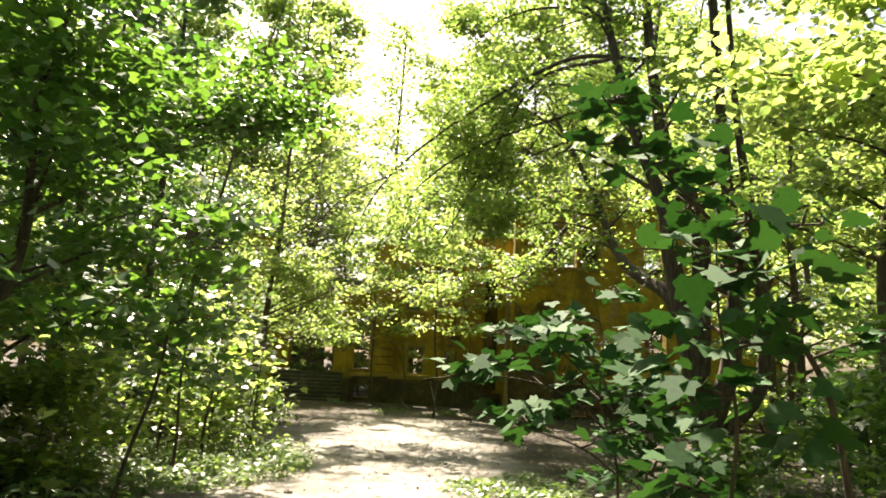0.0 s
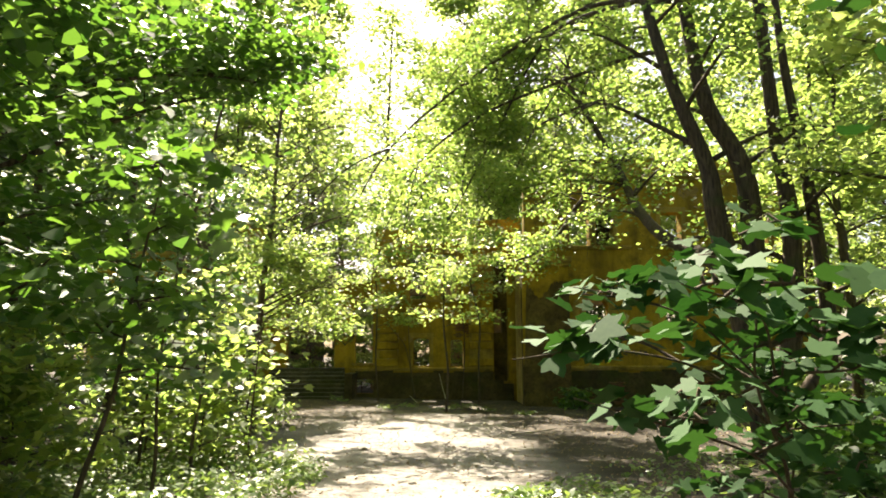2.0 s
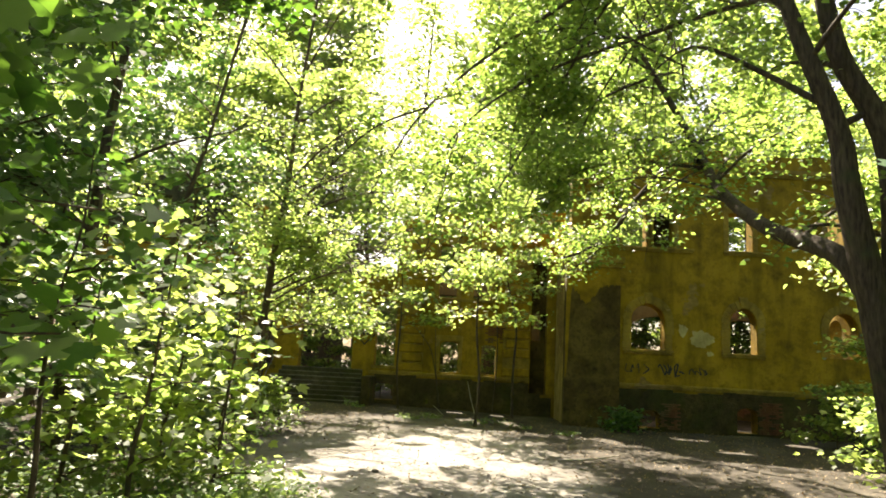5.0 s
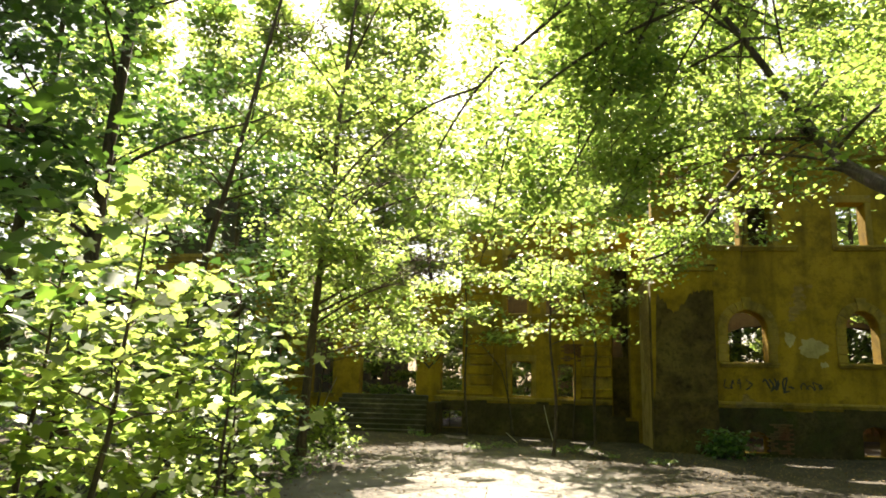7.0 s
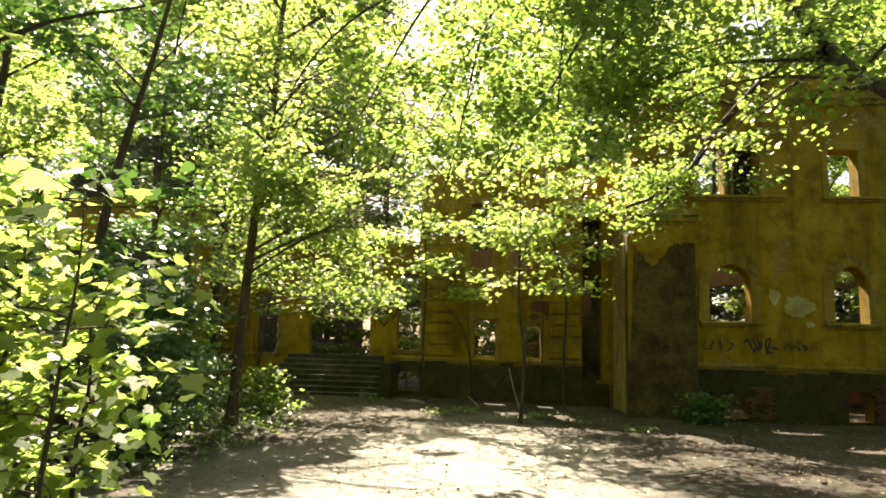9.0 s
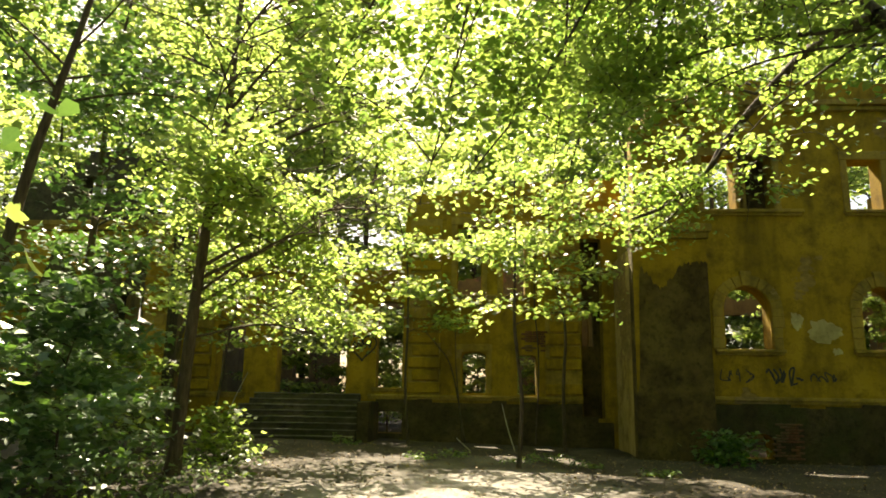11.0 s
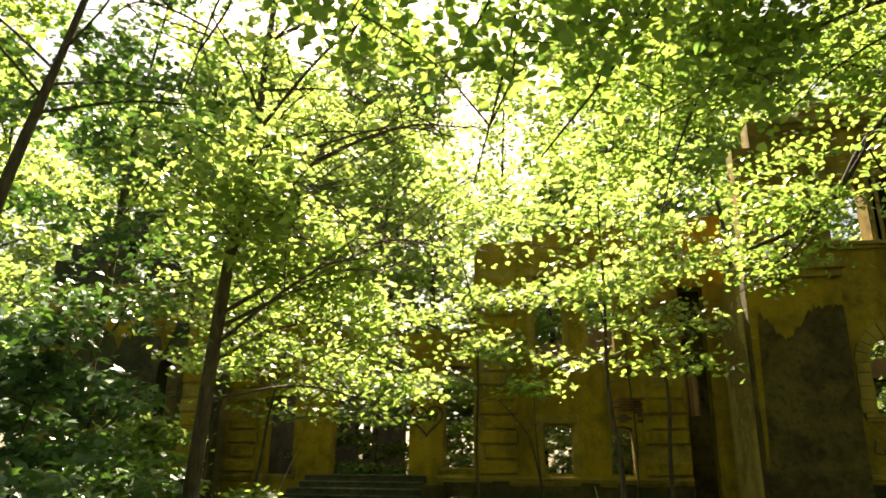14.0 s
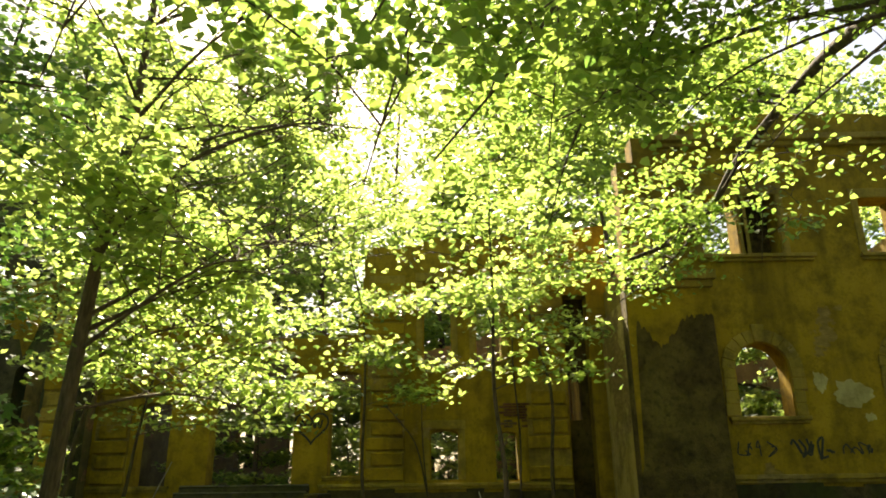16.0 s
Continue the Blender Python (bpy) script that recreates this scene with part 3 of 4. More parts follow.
def scrawl(name, strokes, y, thick, label):
    first = None
    for stroke in strokes:
        verts, faces = [], []
        path = smooth_path([(x, y - 0.008, z) for x, z in stroke], 5)
        tube_data(verts, faces, path, thick, thick, 5)
        for v in verts:
            v.y = y - 0.008 + (v.y - (y - 0.008)) * 0.2
        if first is None:
            first = ruin_part(name, mesh_from(name, verts, faces, PAINT), label)
        else:
            part("stroke", mesh_from("stroke", verts, faces, PAINT), first)
    return first


heart = [(-5.12 + 0.44 * math.sin(a) ** 3 * 1.05, 2.5 + 0.03 * (13 * math.cos(a) - 5 * math.cos(2 * a) - 2 * math.cos(3 * a) - math.cos(4 * a)) * 0.95) for a in np.linspace(0, 2 * math.pi, 26)]
zig = [(-5.45 + 0.07 * i, 2.55 + (0.12 if i % 2 else -0.1)) for i in range(10)]
scrawl("graffiti", [heart, zig], MAIN_Y, 0.028, "black sprayed heart outline with a scrawl inside")
rnd = random.Random(8)
for x, count, step, thick, tall in ((5.5, 4, 0.22, 0.016, 0.2), (6.75, 5, 0.2, 0.03, 0.26), (7.95, 4, 0.18, 0.018, 0.14)):
    strokes = [[(x + step * i + rnd.uniform(-0.05, 0.24), 1.62 + rnd.uniform(-tall, tall)) for _ in range(5)] for i in range(count)]
    scrawl("graffiti", strokes, WING_Y, thick, "unreadable black sprayed scrawl")
# strip added at the inner corner, pale in place of sunlight on it
corner_strip = block("lit_plaster_strip", 3.1, 3.235, bay_y + 0.46, MAIN_Y - 0.115, -1.1, 5.3, CORNER_LIT, ruin, "cracked lime plaster at the inner corner, made pale for grazing sun", bevel=0.03, rough=0.03, rnd=random.Random(3))
corner_strip.location = (0, -36, 0.6)
ruin_part("plinth", wall_mesh("plinth", 2.004, 2.96, MAIN_Y - 0.1, MAIN_Y - 0.003, -1.2, [(2.004, 0.29), (2.96, 0.29)], [], PLINTH, 15))


# bricks laid bare beside the cellar openings
def brick_patch(x0, x1, y, z0, z1, seed):
    rnd = random.Random(seed)
    group = None
    row, z = 0, z0
    while z < z1:
        x = x0 - (0.12 if row % 2 else 0)
        while x < x1:
            if rnd.random() > 0.22:
                if group is None:
                    group = block("brick_patch", x, x + 0.235, y - 0.03, y + 0.01, z, z + 0.06, BRICK, ruin, "red bricks laid bare under fallen plaster", 0.008)
                    group.location = (0, -36, 0.6)
                else:
                    block("brick", x, x + 0.235, y - 0.022 - rnd.uniform(0, 0.014), y + 0.01, z, z + 0.06, BRICK, group, "", 0.008, 0.003, rnd)
            x += 0.25
        z += 0.075
        row += 1


brick_patch(6.82, 7.35, WING_Y - 0.1, -0.6, 0.35, 1)
brick_patch(10.52, 11.2, WING_Y - 0.1, -0.6, 0.6, 2)
brick_patch(0.2, 0.8, MAIN_Y - 0.005, 2.4, 3.1, 4)


def vine(points, r):
    verts, faces = [], []
    tube_data(verts, faces, smooth_path(points, 5), r, r * 0.5, 6)
    ruin_vine = new("vine", mesh_from("vine", verts, faces, BARK, True))
    tagged(ruin_vine, "thin bare vine stem climbing the ruin wall", "vine", "vines on the wall")


vine([(-1.72, 36.5, -0.5), (-1.9, 36.5, 0.6), (-2.2, 36.45, 1.9), (-2.6, 36.5, 2.5), (-3.05, 36.5, 3.0)], 0.03)
vine([(-1.8, 36.48, -0.5), (-1.97, 36.5, 1.2), (-2.05, 36.5, 2.2), (-2.07, 36.5, 3.2)], 0.025)
vine([(0.5, 36.5, -0.5), (0.62, 36.5, 2.0), (0.5, 36.5, 4.2), (0.6, 36.5, 6.3)], 0.03)

# plaster still clinging to the upper part of the bay, with a ragged lower edge
def ragged_plaster(name, x0, x1, y, z_top, lows, material):
    bm = bmesh.new()
    n = len(lows)
    front_low, front_top = [], []
    for i, low in enumerate(lows):
        x = x0 + (x1 - x0) * i / (n - 1)
        front_low.append(bm.verts.new((x, y - 0.025, low)))
        front_top.append(bm.verts.new((x, y - 0.025, z_top)))
    back_low = [bm.verts.new((v.co.x, y + 0.01, v.co.z + 0.02)) for v in front_low]
    for i in range(n - 1):
        bm.faces.new((front_low[i], front_low[i + 1], front_top[i + 1], front_top[i]))
        bm.faces.new((back_low[i], back_low[i + 1], front_low[i + 1], front_low[i]))
    return ruin_part(name, bm_mesh(name, bm, material), "ochre plaster remnant with a ragged edge")


def lime_scar(x, z, y, rx, rz, seed):
    """A pale scar where the top coat of plaster has fallen: an irregular flake a few millimetres proud."""
    rnd = random.Random(seed)
    bm = bmesh.new()
    rim = [(x + rx * k * math.cos(a), z + rz * k * math.sin(a)) for a, k in ((i * math.tau / 28, 0.75 + 0.4 * noise.noise(Vector((i * 0.45, seed, 0)))+ rnd.uniform(-0.06, 0.06)) for i in range(28))]
    front = [bm.verts.new((a, y - 0.012, c)) for a, c in rim]
    back = [bm.verts.new((a, y + 0.01, c)) for a, c in rim]
    bm.faces.new(front)
    for i in range(28):
        j = (i + 1) % 28
        bm.faces.new((front[j], front[i], back[i], back[j]))
    ruin_part("plaster_scar", bm_mesh("plaster_scar", bm, LIME), "pale scar of bare lime undercoat")


lime_scar(8.42, 2.88, WING_Y, 0.62, 0.42, 3)
lime_scar(7.67, 3.18, WING_Y, 0.22, 0.3, 5)
lime_scar(8.72, 2.33, WING_Y, 0.18, 0.12, 8)
edge = random.Random(17)
ragged_plaster("plaster_remnant", 3.06, 5.14, bay_y, 5.44, [4.75 - 0.75 * math.exp(-((i - 22) / 11.0) ** 2) - 3.6 * math.exp(-(i / 4.0) ** 4)
               + 0.16 * noise.noise(Vector((i * 0.17, 3, 0))) + 0.14 * noise.noise(Vector((i * 0.6, 7, 0))) for i in range(60)], OCHRE)
ragged_plaster("plaster_remnant", -17.0, -12.2, 35.6, 6.1, [5.0 + 0.5 * math.sin(i * 0.7) + edge.uniform(-0.3, 0.3) for i in range(30)], OCHRE)


# ---- trees ----
def leaf_cloud(rng, points, per, sigma, flat=0.3):
    pts = np.repeat(np.asarray(points, float), per, axis=0)
    pts += rng.normal(0, 1, pts.shape) * np.array([sigma, sigma, sigma * flat])
    return pts


def keep_clear(p, indoors=False):
    ok = ~on_trail(p) & ~in_sky_gap(p) & ~over_sunny_spot(p) & (p[:, 2] > ground_z(p[:, 0], p[:, 1]) + 0.05)
    front = 37.4 if indoors else np.where(p[:, 0] > 2.9, 33.3, 36.1)
    inside = (p[:, 1] > front) & (p[:, 1] < (43.2 if indoors else 44.8)) & (p[:, 0] > -17.2) & (p[:, 0] < 16.2)
    overhead = (p[:, 1] > 16.5) & (p[:, 1] < 21.5) & (np.abs(p[:, 0] + 1.8) < 2.2) & (p[:, 2] < 11.5) & (p[:, 2] > 3.5)
    holes = np.sin(p[:, 0] * 3.1 + p[:, 2] * 2.0) + np.sin(p[:, 1] * 2.7 - p[:, 0] * 1.3) > 0.25
    ok &= ~(overhead & holes)
    thin = (p[:, 0] > 2.2) & (p[:, 0] < 7.5) & (p[:, 1] > 19.5) & (p[:, 1] < 31) & (p[:, 2] > 7.6 + 0.06 * (p[:, 1] - 20)) & (p[:, 2] < 14)
    ok &= ~(thin & (np.sin(1.7 * p[:, 0] + 0.9 * p[:, 2]) + np.sin(1.3 * p[:, 1] - 1.1 * p[:, 2]) > -0.1))
    limb_end = (p[:, 0] > 4.0) & (p[:, 0] < 8.5) & (p[:, 1] > 25.5) & (p[:, 1] < 32.5) & (p[:, 2] > 4.2) & (p[:, 2] < 10.5)
    ok &= ~(limb_end & (np.sin(2.9 * p[:, 0] + 1.9 * p[:, 2]) + np.sin(2.3 * p[:, 1] + 1.3 * p[:, 2]) > -0.35))
    gaps = np.sin(2.3 * p[:, 0] + 1.1 * p[:, 2]) + np.sin(2.1 * p[:, 1] - 1.7 * p[:, 2] + 0.6 * p[:, 0]) + np.sin(1.9 * p[:, 2] + 0.8 * p[:, 1]) > 1.05
    ok &= ~(gaps & (p[:, 1] > 15) & (p[:, 1] < 45) & (p[:, 2] > 2.5))
    return p[ok & (inside if indoors else ~inside)]


def make_tree(name, base, height, r, label, seed, crown_from=0.3, spread=3.0, limbs=12, leaves=9000, lean=(0, 0), size=0.15, material=LEAF, bark_mat=BARK, indoors=False,
              trunk=None, extra=(), shape=MID_LEAF, group="", wood_twigs=3, sigma=0.42, droop=0.0, up=0.45):
    """A tree: tapered bent trunk, limbs with twigs, and a crown of single leaves in clumps at the twigs."""
    rnd, rng = random.Random(seed), np.random.default_rng(seed)
    bx, by = base
    bz = float(ground_z(bx, by)) - 0.15
    root = empty(name, (bx, by, bz), label, "tree", group)
    origin = Vector((bx, by, bz))
    if trunk is None:
        trunk = [(bx, by, bz)]
        for i in range(1, 6):
            u = i / 5
            trunk.append((bx + lean[0] * u + rnd.uniform(-0.18, 0.18) * height / 9, by + lean[1] * u + rnd.uniform(-0.18, 0.18) * height / 9, bz + height * u))
    path = smooth_path(trunk, 5)
    verts, faces = [], []
    tube_data(verts, faces, [p - origin for p in path], r, r * 0.16, 9)
    for k in range(9):
        verts[k] = verts[k] * 1.0 + (verts[k] - Vector(path[0] - origin)) * 0.55
    part("trunk", mesh_from("trunk", verts, faces, bark_mat, True), root)
    tips = []
    stems = []
    for pts, r0, r1 in extra:
        p = smooth_path(pts, 6)
        verts, faces = [], []
        tube_data(verts, faces, [q - origin for q in p], r0, r1, 8)
        part("limb", mesh_from("limb", verts, faces, bark_mat, True), root)
        stems.append((p, r0, r1))
    places = [(path, crown_from, 1.0, r)] + [(p, 0.25, 1.0, r0) for p, r0, r1 in stems]
    for stem, lo, hi, rr in places:
        count = limbs if stem is path else max(4, limbs // 2)
        for i in range(count):
            u = lo + (hi - lo) * (i + rnd.random()) / count
            idx = min(int(u * (len(stem) - 1)), len(stem) - 2)
            start = stem[idx]
            ang = i * 2.4 + rnd.uniform(-0.6, 0.6)
            length = spread * (1.15 - 0.75 * (u - lo) / max(hi - lo, 0.01)) * rnd.uniform(0.6, 1.15)
            d = Vector((math.cos(ang), math.sin(ang), up * rnd.uniform(0.5, 1.4)))
            limb = [start, start + d * (length * 0.4) + Vector((0, 0, 0.05 * length)), start + d * (length * 0.75) + Vector((rnd.uniform(-0.2, 0.2), rnd.uniform(-0.2, 0.2), 0)),
                    start + d * length + Vector((0, 0, -droop * length))]
            lp = smooth_path(limb, 3)
            verts, faces = [], []
            rl = max(0.012, rr * (1 - 0.75 * u) * 0.38)
            tube_data(verts, faces, [q - origin for q in lp], rl, 0.006, 5)
            for j in range(wood_twigs):
                q = lp[min(len(lp) - 1, 3 + j * 2)]
                td = Vector((rnd.uniform(-1, 1), rnd.uniform(-1, 1), rnd.uniform(-0.2 - droop, 0.6)))
                end = q + td * length * 0.3
                tube_data(verts, faces, [q - origin, (q + end) / 2 - origin + Vector((0, 0, 0.04)), end - origin], 0.012, 0.004, 4)
                tips += [q + (end - q) * 0.5, end]
            part("limb", mesh_from("limb", verts, faces, bark_mat, True), root)
            tips += [q for q in lp[3:]]
    per = max(1, leaves // max(1, len(tips)))
    pts = keep_clear(leaf_cloud(rng, [tuple(t) for t in tips], per, sigma), indoors)
    if len(pts):
        me = leaves_mesh("crown", pts - np.array(origin), size * rng.uniform(0.65, 1.25, len(pts)), material, rng, shape)
        tagged(part("crown", me, root), kind="stuff")
    return root


# the many-stemmed tree beside the clearing, its limbs arching over it
spray = random.Random(5)
SPRAYS = []
for i in range(15):
    sx, sy, sz = spray.uniform(3.6, 5.6), spray.uniform(19.5, 26.5), spray.uniform(9.5, 12.5)
    ex, ey = spray.uniform(0.4, 4.0), spray.uniform(21.5, 30.0)
    low = spray.uniform(5.6, 9.2)
    SPRAYS.append(([(sx, sy, sz), ((sx + ex) / 2, (sy + ey) / 2, sz + 0.7), (ex, ey, (sz + low) / 2 + 0.6), (ex + spray.uniform(-0.5, 0.3), ey + spray.uniform(-0.4, 0.4), low)], 0.03, 0.005))
make_tree("forked_tree", (6.6, 18.1), 13, 0.32, "dark many-stemmed tree whose limbs arch over the clearing", 11, 0.5, 2.6, 12, 90000, size=0.13, shape=FAR_LEAF, material=LEAF_FORK_SHADED,
          trunk=[(6.65, 18.1, -0.9), (6.2, 18.0, 2.0), (5.7, 18.0, 4.7), (5.54, 18.0, 5.9), (4.75, 18.0, 8.1), (4.1, 18.1, 11), (3.7, 18.3, 13.5)],
          extra=[([(6.4, 18.0, 1.6), (6.45, 18.0, 5.4), (5.65, 18.1, 7.4), (5.3, 18.2, 10), (5.1, 18.3, 13.5)], 0.27, 0.1),
                 ([(6.7, 18.1, 0.4), (7.2, 18.0, 2.0), (7.38, 18.0, 4.5), (7.15, 18.0, 7.2), (6.9, 18.1, 13)], 0.29, 0.11),
                 ([(6.8, 18.1, 0.0), (8.0, 18.0, 1.7), (7.85, 18.0, 5.4), (7.5, 18.0, 8.3), (7.3, 18.0, 12.5)], 0.22, 0.06),
                 ([(6.0, 18.05, 3.0), (5.75, 18.6, 3.75), (5.3, 20.5, 4.6), (5.28, 23.0, 6.0), (5.2, 24.6, 7.6), (4.3, 25.5, 10.0), (3.6, 26.2, 11.7)], 0.22, 0.05),
                 # high limbs out of view, added so that their leaves shade the ground
                 ([(4.1, 18.1, 11), (4.8, 21, 13.6), (5.0, 25, 15.6), (4.6, 29.5, 16.8)], 0.09, 0.02), ([(5.3, 18.2, 10), (6.4, 21, 13.4), (7.2, 25, 15.4), (7.8, 29.5, 16.4)], 0.09, 0.02), ([(6.95, 18.1, 12), (8.4, 21, 14.6), (9.3, 25, 15.6), (10.2, 28, 15.8)], 0.08, 0.02), ([(5.1, 18.3, 13), (3.4, 22, 15.4), (2.4, 26, 16.6), (1.8, 29, 17)], 0.08, 0.02), ([(3.4, 22, 15.4), (1.0, 25.5, 17.4), (-1.2, 28.5, 18.6), (-3.0, 31.5, 19.4)], 0.06, 0.015), ([(2.4, 26, 16.6), (0.6, 29.5, 18.6), (-1.0, 32.5, 19.6)], 0.05, 0.015),
                 ([(5.2, 24.2, 7.1), (5.5, 26.8, 8.0), (5.5, 28.8, 8.1), (4.75, 30.0, 7.2), (4.2, 30.3, 6.3), (3.4, 30.4, 5.65), (2.5, 30.6, 5.3)], 0.13, 0.04),
                 ([(4.2, 30.3, 6.3), (3.6, 30.8, 5.5), (2.9, 31.2, 5.0), (2.4, 31.4, 4.6)], 0.035, 0.008), ([(4.75, 30.0, 7.2), (5.2, 30.6, 6.9), (5.6, 31.0, 6.7), (5.5, 31.2, 5.4)], 0.025, 0.006),
                 ([(5.28, 23.4, 6.3), (6.4, 25.5, 7.6), (7.4, 27.5, 8.6), (8.2, 29.5, 8.6)], 0.06, 0.012),
                 ([(4.75, 18.0, 8.1), (5.3, 21.0, 9.9), (3.2, 22.9, 9.85), (0.6, 23.2, 8.8), (-1.2, 23.1, 7.3), (-2.2, 22.8, 5.2)], 0.08, 0.012),
                 ([(5.3, 18.2, 10), (3.4, 20.6, 11), (0.4, 22.0, 9.6), (-2.0, 22.4, 7.6), (-3.4, 22.5, 5.2)], 0.08, 0.012),
                 ([(4.3, 18.1, 10), (2.6, 21.4, 10.6), (1.2, 23.4, 8.4), (-0.2, 23.4, 5.8), (-1.4, 23.0, 4.0)], 0.06, 0.01),
                 ([(4.3, 25.5, 10), (2.6, 27.0, 9.4), (1.2, 28.6, 7.2), (0.6, 29.2, 5.4)], 0.05, 0.01),
                 ([(3.7, 18.3, 13.5), (2.6, 19.5, 14.8), (1.2, 20.5, 15.2), (0.0, 21, 14.6)], 0.05, 0.012), ([(5.1, 18.3, 13.5), (4.0, 20, 15), (2.4, 21.5, 15.4)], 0.05, 0.012),
                 ([(5.2, 24.6, 7.6), (4.0, 26.0, 8.2), (2.8, 27.2, 8.0), (1.8, 28.0, 7.2)], 0.05, 0.01), ([(5.25, 24.2, 6.9), (3.6, 25.6, 7.4), (2.2, 26.4, 7.2), (1.2, 26.8, 6.4)], 0.05, 0.01), ([(4.3, 25.5, 10), (4.8, 27.5, 10.5), (5.2, 29.5, 10.0)], 0.05, 0.01),
                 ([(4.1, 18.1, 11), (2.8, 19.0, 12.5), (1.4, 19.6, 13.4), (0.2, 20, 13.2)], 0.05, 0.01), ([(3.7, 18.3, 13.5), (3.2, 20.5, 14), (2.2, 22.5, 14)], 0.05, 0.01), ([(5.1, 18.3, 13.5), (3.4, 19, 14.8), (1.8, 19.4, 15.8)], 0.05, 0.01),
                 ([(4.1, 18.1, 11), (3.0, 20, 12.4), (1.6, 21.5, 12.8), (0.7, 22.4, 12.4)], 0.06, 0.012),
                 ([(0.6, 23.2, 8.8), (0.2, 23.6, 7.6), (0.1, 23.9, 6.0), (-0.1, 24.0, 4.4)], 0.03, 0.006), ([(-1.2, 23.1, 7.3), (-1.4, 22.4, 6.3), (-1.7, 22.2, 4.6), (-2.0, 22.2, 3.4)], 0.03, 0.006),
                 ([(-2.0, 22.4, 7.6), (-3.2, 21.8, 6.8), (-4.2, 21.6, 5.6), (-4.7, 21.7, 4.2)], 0.03, 0.006), ([(3.2, 22.9, 9.85), (2.4, 24.2, 8.6), (1.8, 25.4, 7.2), (1.2, 26.2, 5.6)], 0.03, 0.006),
                 ([(4.3, 25.5, 10), (3.0, 25.4, 11.0), (1.6, 25.2, 11.2), (0.4, 25, 10.4)], 0.04, 0.008), ([(3.2, 22.9, 9.85), (2.4, 23.8, 10.2), (1.2, 24.6, 10.0), (0.2, 25.2, 9.2)], 0.035, 0.008), ([(1.6, 25.2, 11.2), (1.0, 25.4, 10), (0.8, 25.5, 8.4)], 0.02, 0.006),
                 ([(5.2, 24.6, 7.6), (6.5, 26.5, 9.2), (7.6, 28.2, 10), (8.6, 29.6, 10.2)], 0.05, 0.01), ([(4.3, 25.5, 10), (5.6, 27.2, 10.8), (6.6, 29, 10.9)], 0.045, 0.01),
                 ([(4.3, 27.0, 7.0), (3.2, 28.0, 7.8), (2.0, 29.0, 8.0), (0.9, 29.8, 7.6)], 0.035, 0.008), ([(2.6, 27.0, 9.4), (1.4, 27.6, 9.6), (0.3, 28.2, 9.2)], 0.03, 0.008),
                 ([(5.25, 24.2, 6.9), (5.0, 26.0, 6.9), (4.7, 27.6, 6.8), (4.4, 28.8, 6.4)], 0.035, 0.008), ([(5.28, 23.0, 6.0), (4.2, 24.6, 6.7), (3.2, 26.2, 6.9), (2.4, 27.4, 6.5)], 0.035, 0.008)] + SPRAYS, droop=0.3, sigma=0.46)

# the slim trees before the left part of the ruin
M = "slim young maple with a sunlit crown before the ruin"
make_tree("young_maple_tree", (-7.0, 27.0), 14, 0.13, M, 21, 0.2, 3.0, 24, 32000, bark_mat=BARK_PALE, group="maples before the ruin", size=0.135, shape=FAR_LEAF,
          trunk=[(-7.0, 27, -0.7), (-6.85, 27, 2.6), (-6.67, 27, 5.1), (-6.48, 27, 6.7), (-6.4, 27, 9.1), (-6.1, 27.1, 13), (-5.9, 27.2, 17)],
          extra=[([(-6.67, 27, 5.1), (-5.2, 26.8, 6.0), (-3.7, 26.6, 6.4), (-2.6, 26.4, 6.2)], 0.045, 0.01), ([(-6.8, 27, 3.4), (-5.4, 27.3, 4.3), (-4.1, 27.7, 4.8), (-3.1, 28, 4.7)], 0.04, 0.01), ([(-6.48, 27, 6.7), (-5.3, 26.6, 7.8), (-4.2, 26.2, 8.4)], 0.04, 0.01),
                 ([(-6.4, 27, 8.6), (-5.4, 27.6, 9.6), (-4.6, 28.4, 10.2), (-3.9, 29.2, 10.4)], 0.04, 0.01), ([(-6.3, 27, 10.2), (-5.4, 26.2, 11.4), (-4.7, 25.4, 12.0)], 0.035, 0.01), ([(-6.4, 27, 9.4), (-7.4, 26.2, 10.6), (-8.3, 25.6, 11.2)], 0.035, 0.01),
                 ([(-6.6, 27, 5.8), (-5.4, 28.4, 7.2), (-4.4, 29.6, 8.0), (-3.4, 30.6, 8.2)], 0.04, 0.01), ([(-6.8, 27, 2.9), (-5.6, 26.4, 3.5), (-4.6, 25.8, 3.8), (-3.8, 25.2, 3.7)], 0.035, 0.01),
                 ([(-6.85, 27, 2.6), (-6.2, 27.6, 3.2), (-5.5, 28.2, 3.5), (-5.0, 28.6, 3.5)], 0.03, 0.008), ([(-6.9, 27, 2.0), (-6.0, 28.4, 2.4), (-5.4, 29.8, 2.4), (-4.9, 31, 2.2)], 0.03, 0.008), ([(-6.7, 27, 4.4), (-5.8, 25.8, 4.5), (-4.9, 24.9, 4.3)], 0.03, 0.008)])
make_tree("young_maple_tree", (-10.05, 28.3), 13, 0.12, "slim young maple before the ruin, shade put into its cool green leaf colour", 22, 0.3, 2.4, 15, 5500, material=LEAF_COOL_SHADED, bark_mat=BARK_PALE, group="maples before the ruin", size=0.16,
          trunk=[(-10.05, 28.3, -0.7), (-10.0, 28.3, 1.6), (-9.85, 28.3, 4), (-9.83, 28.3, 6.6), (-9.8, 28.3, 8), (-9.3, 28.3, 12)])
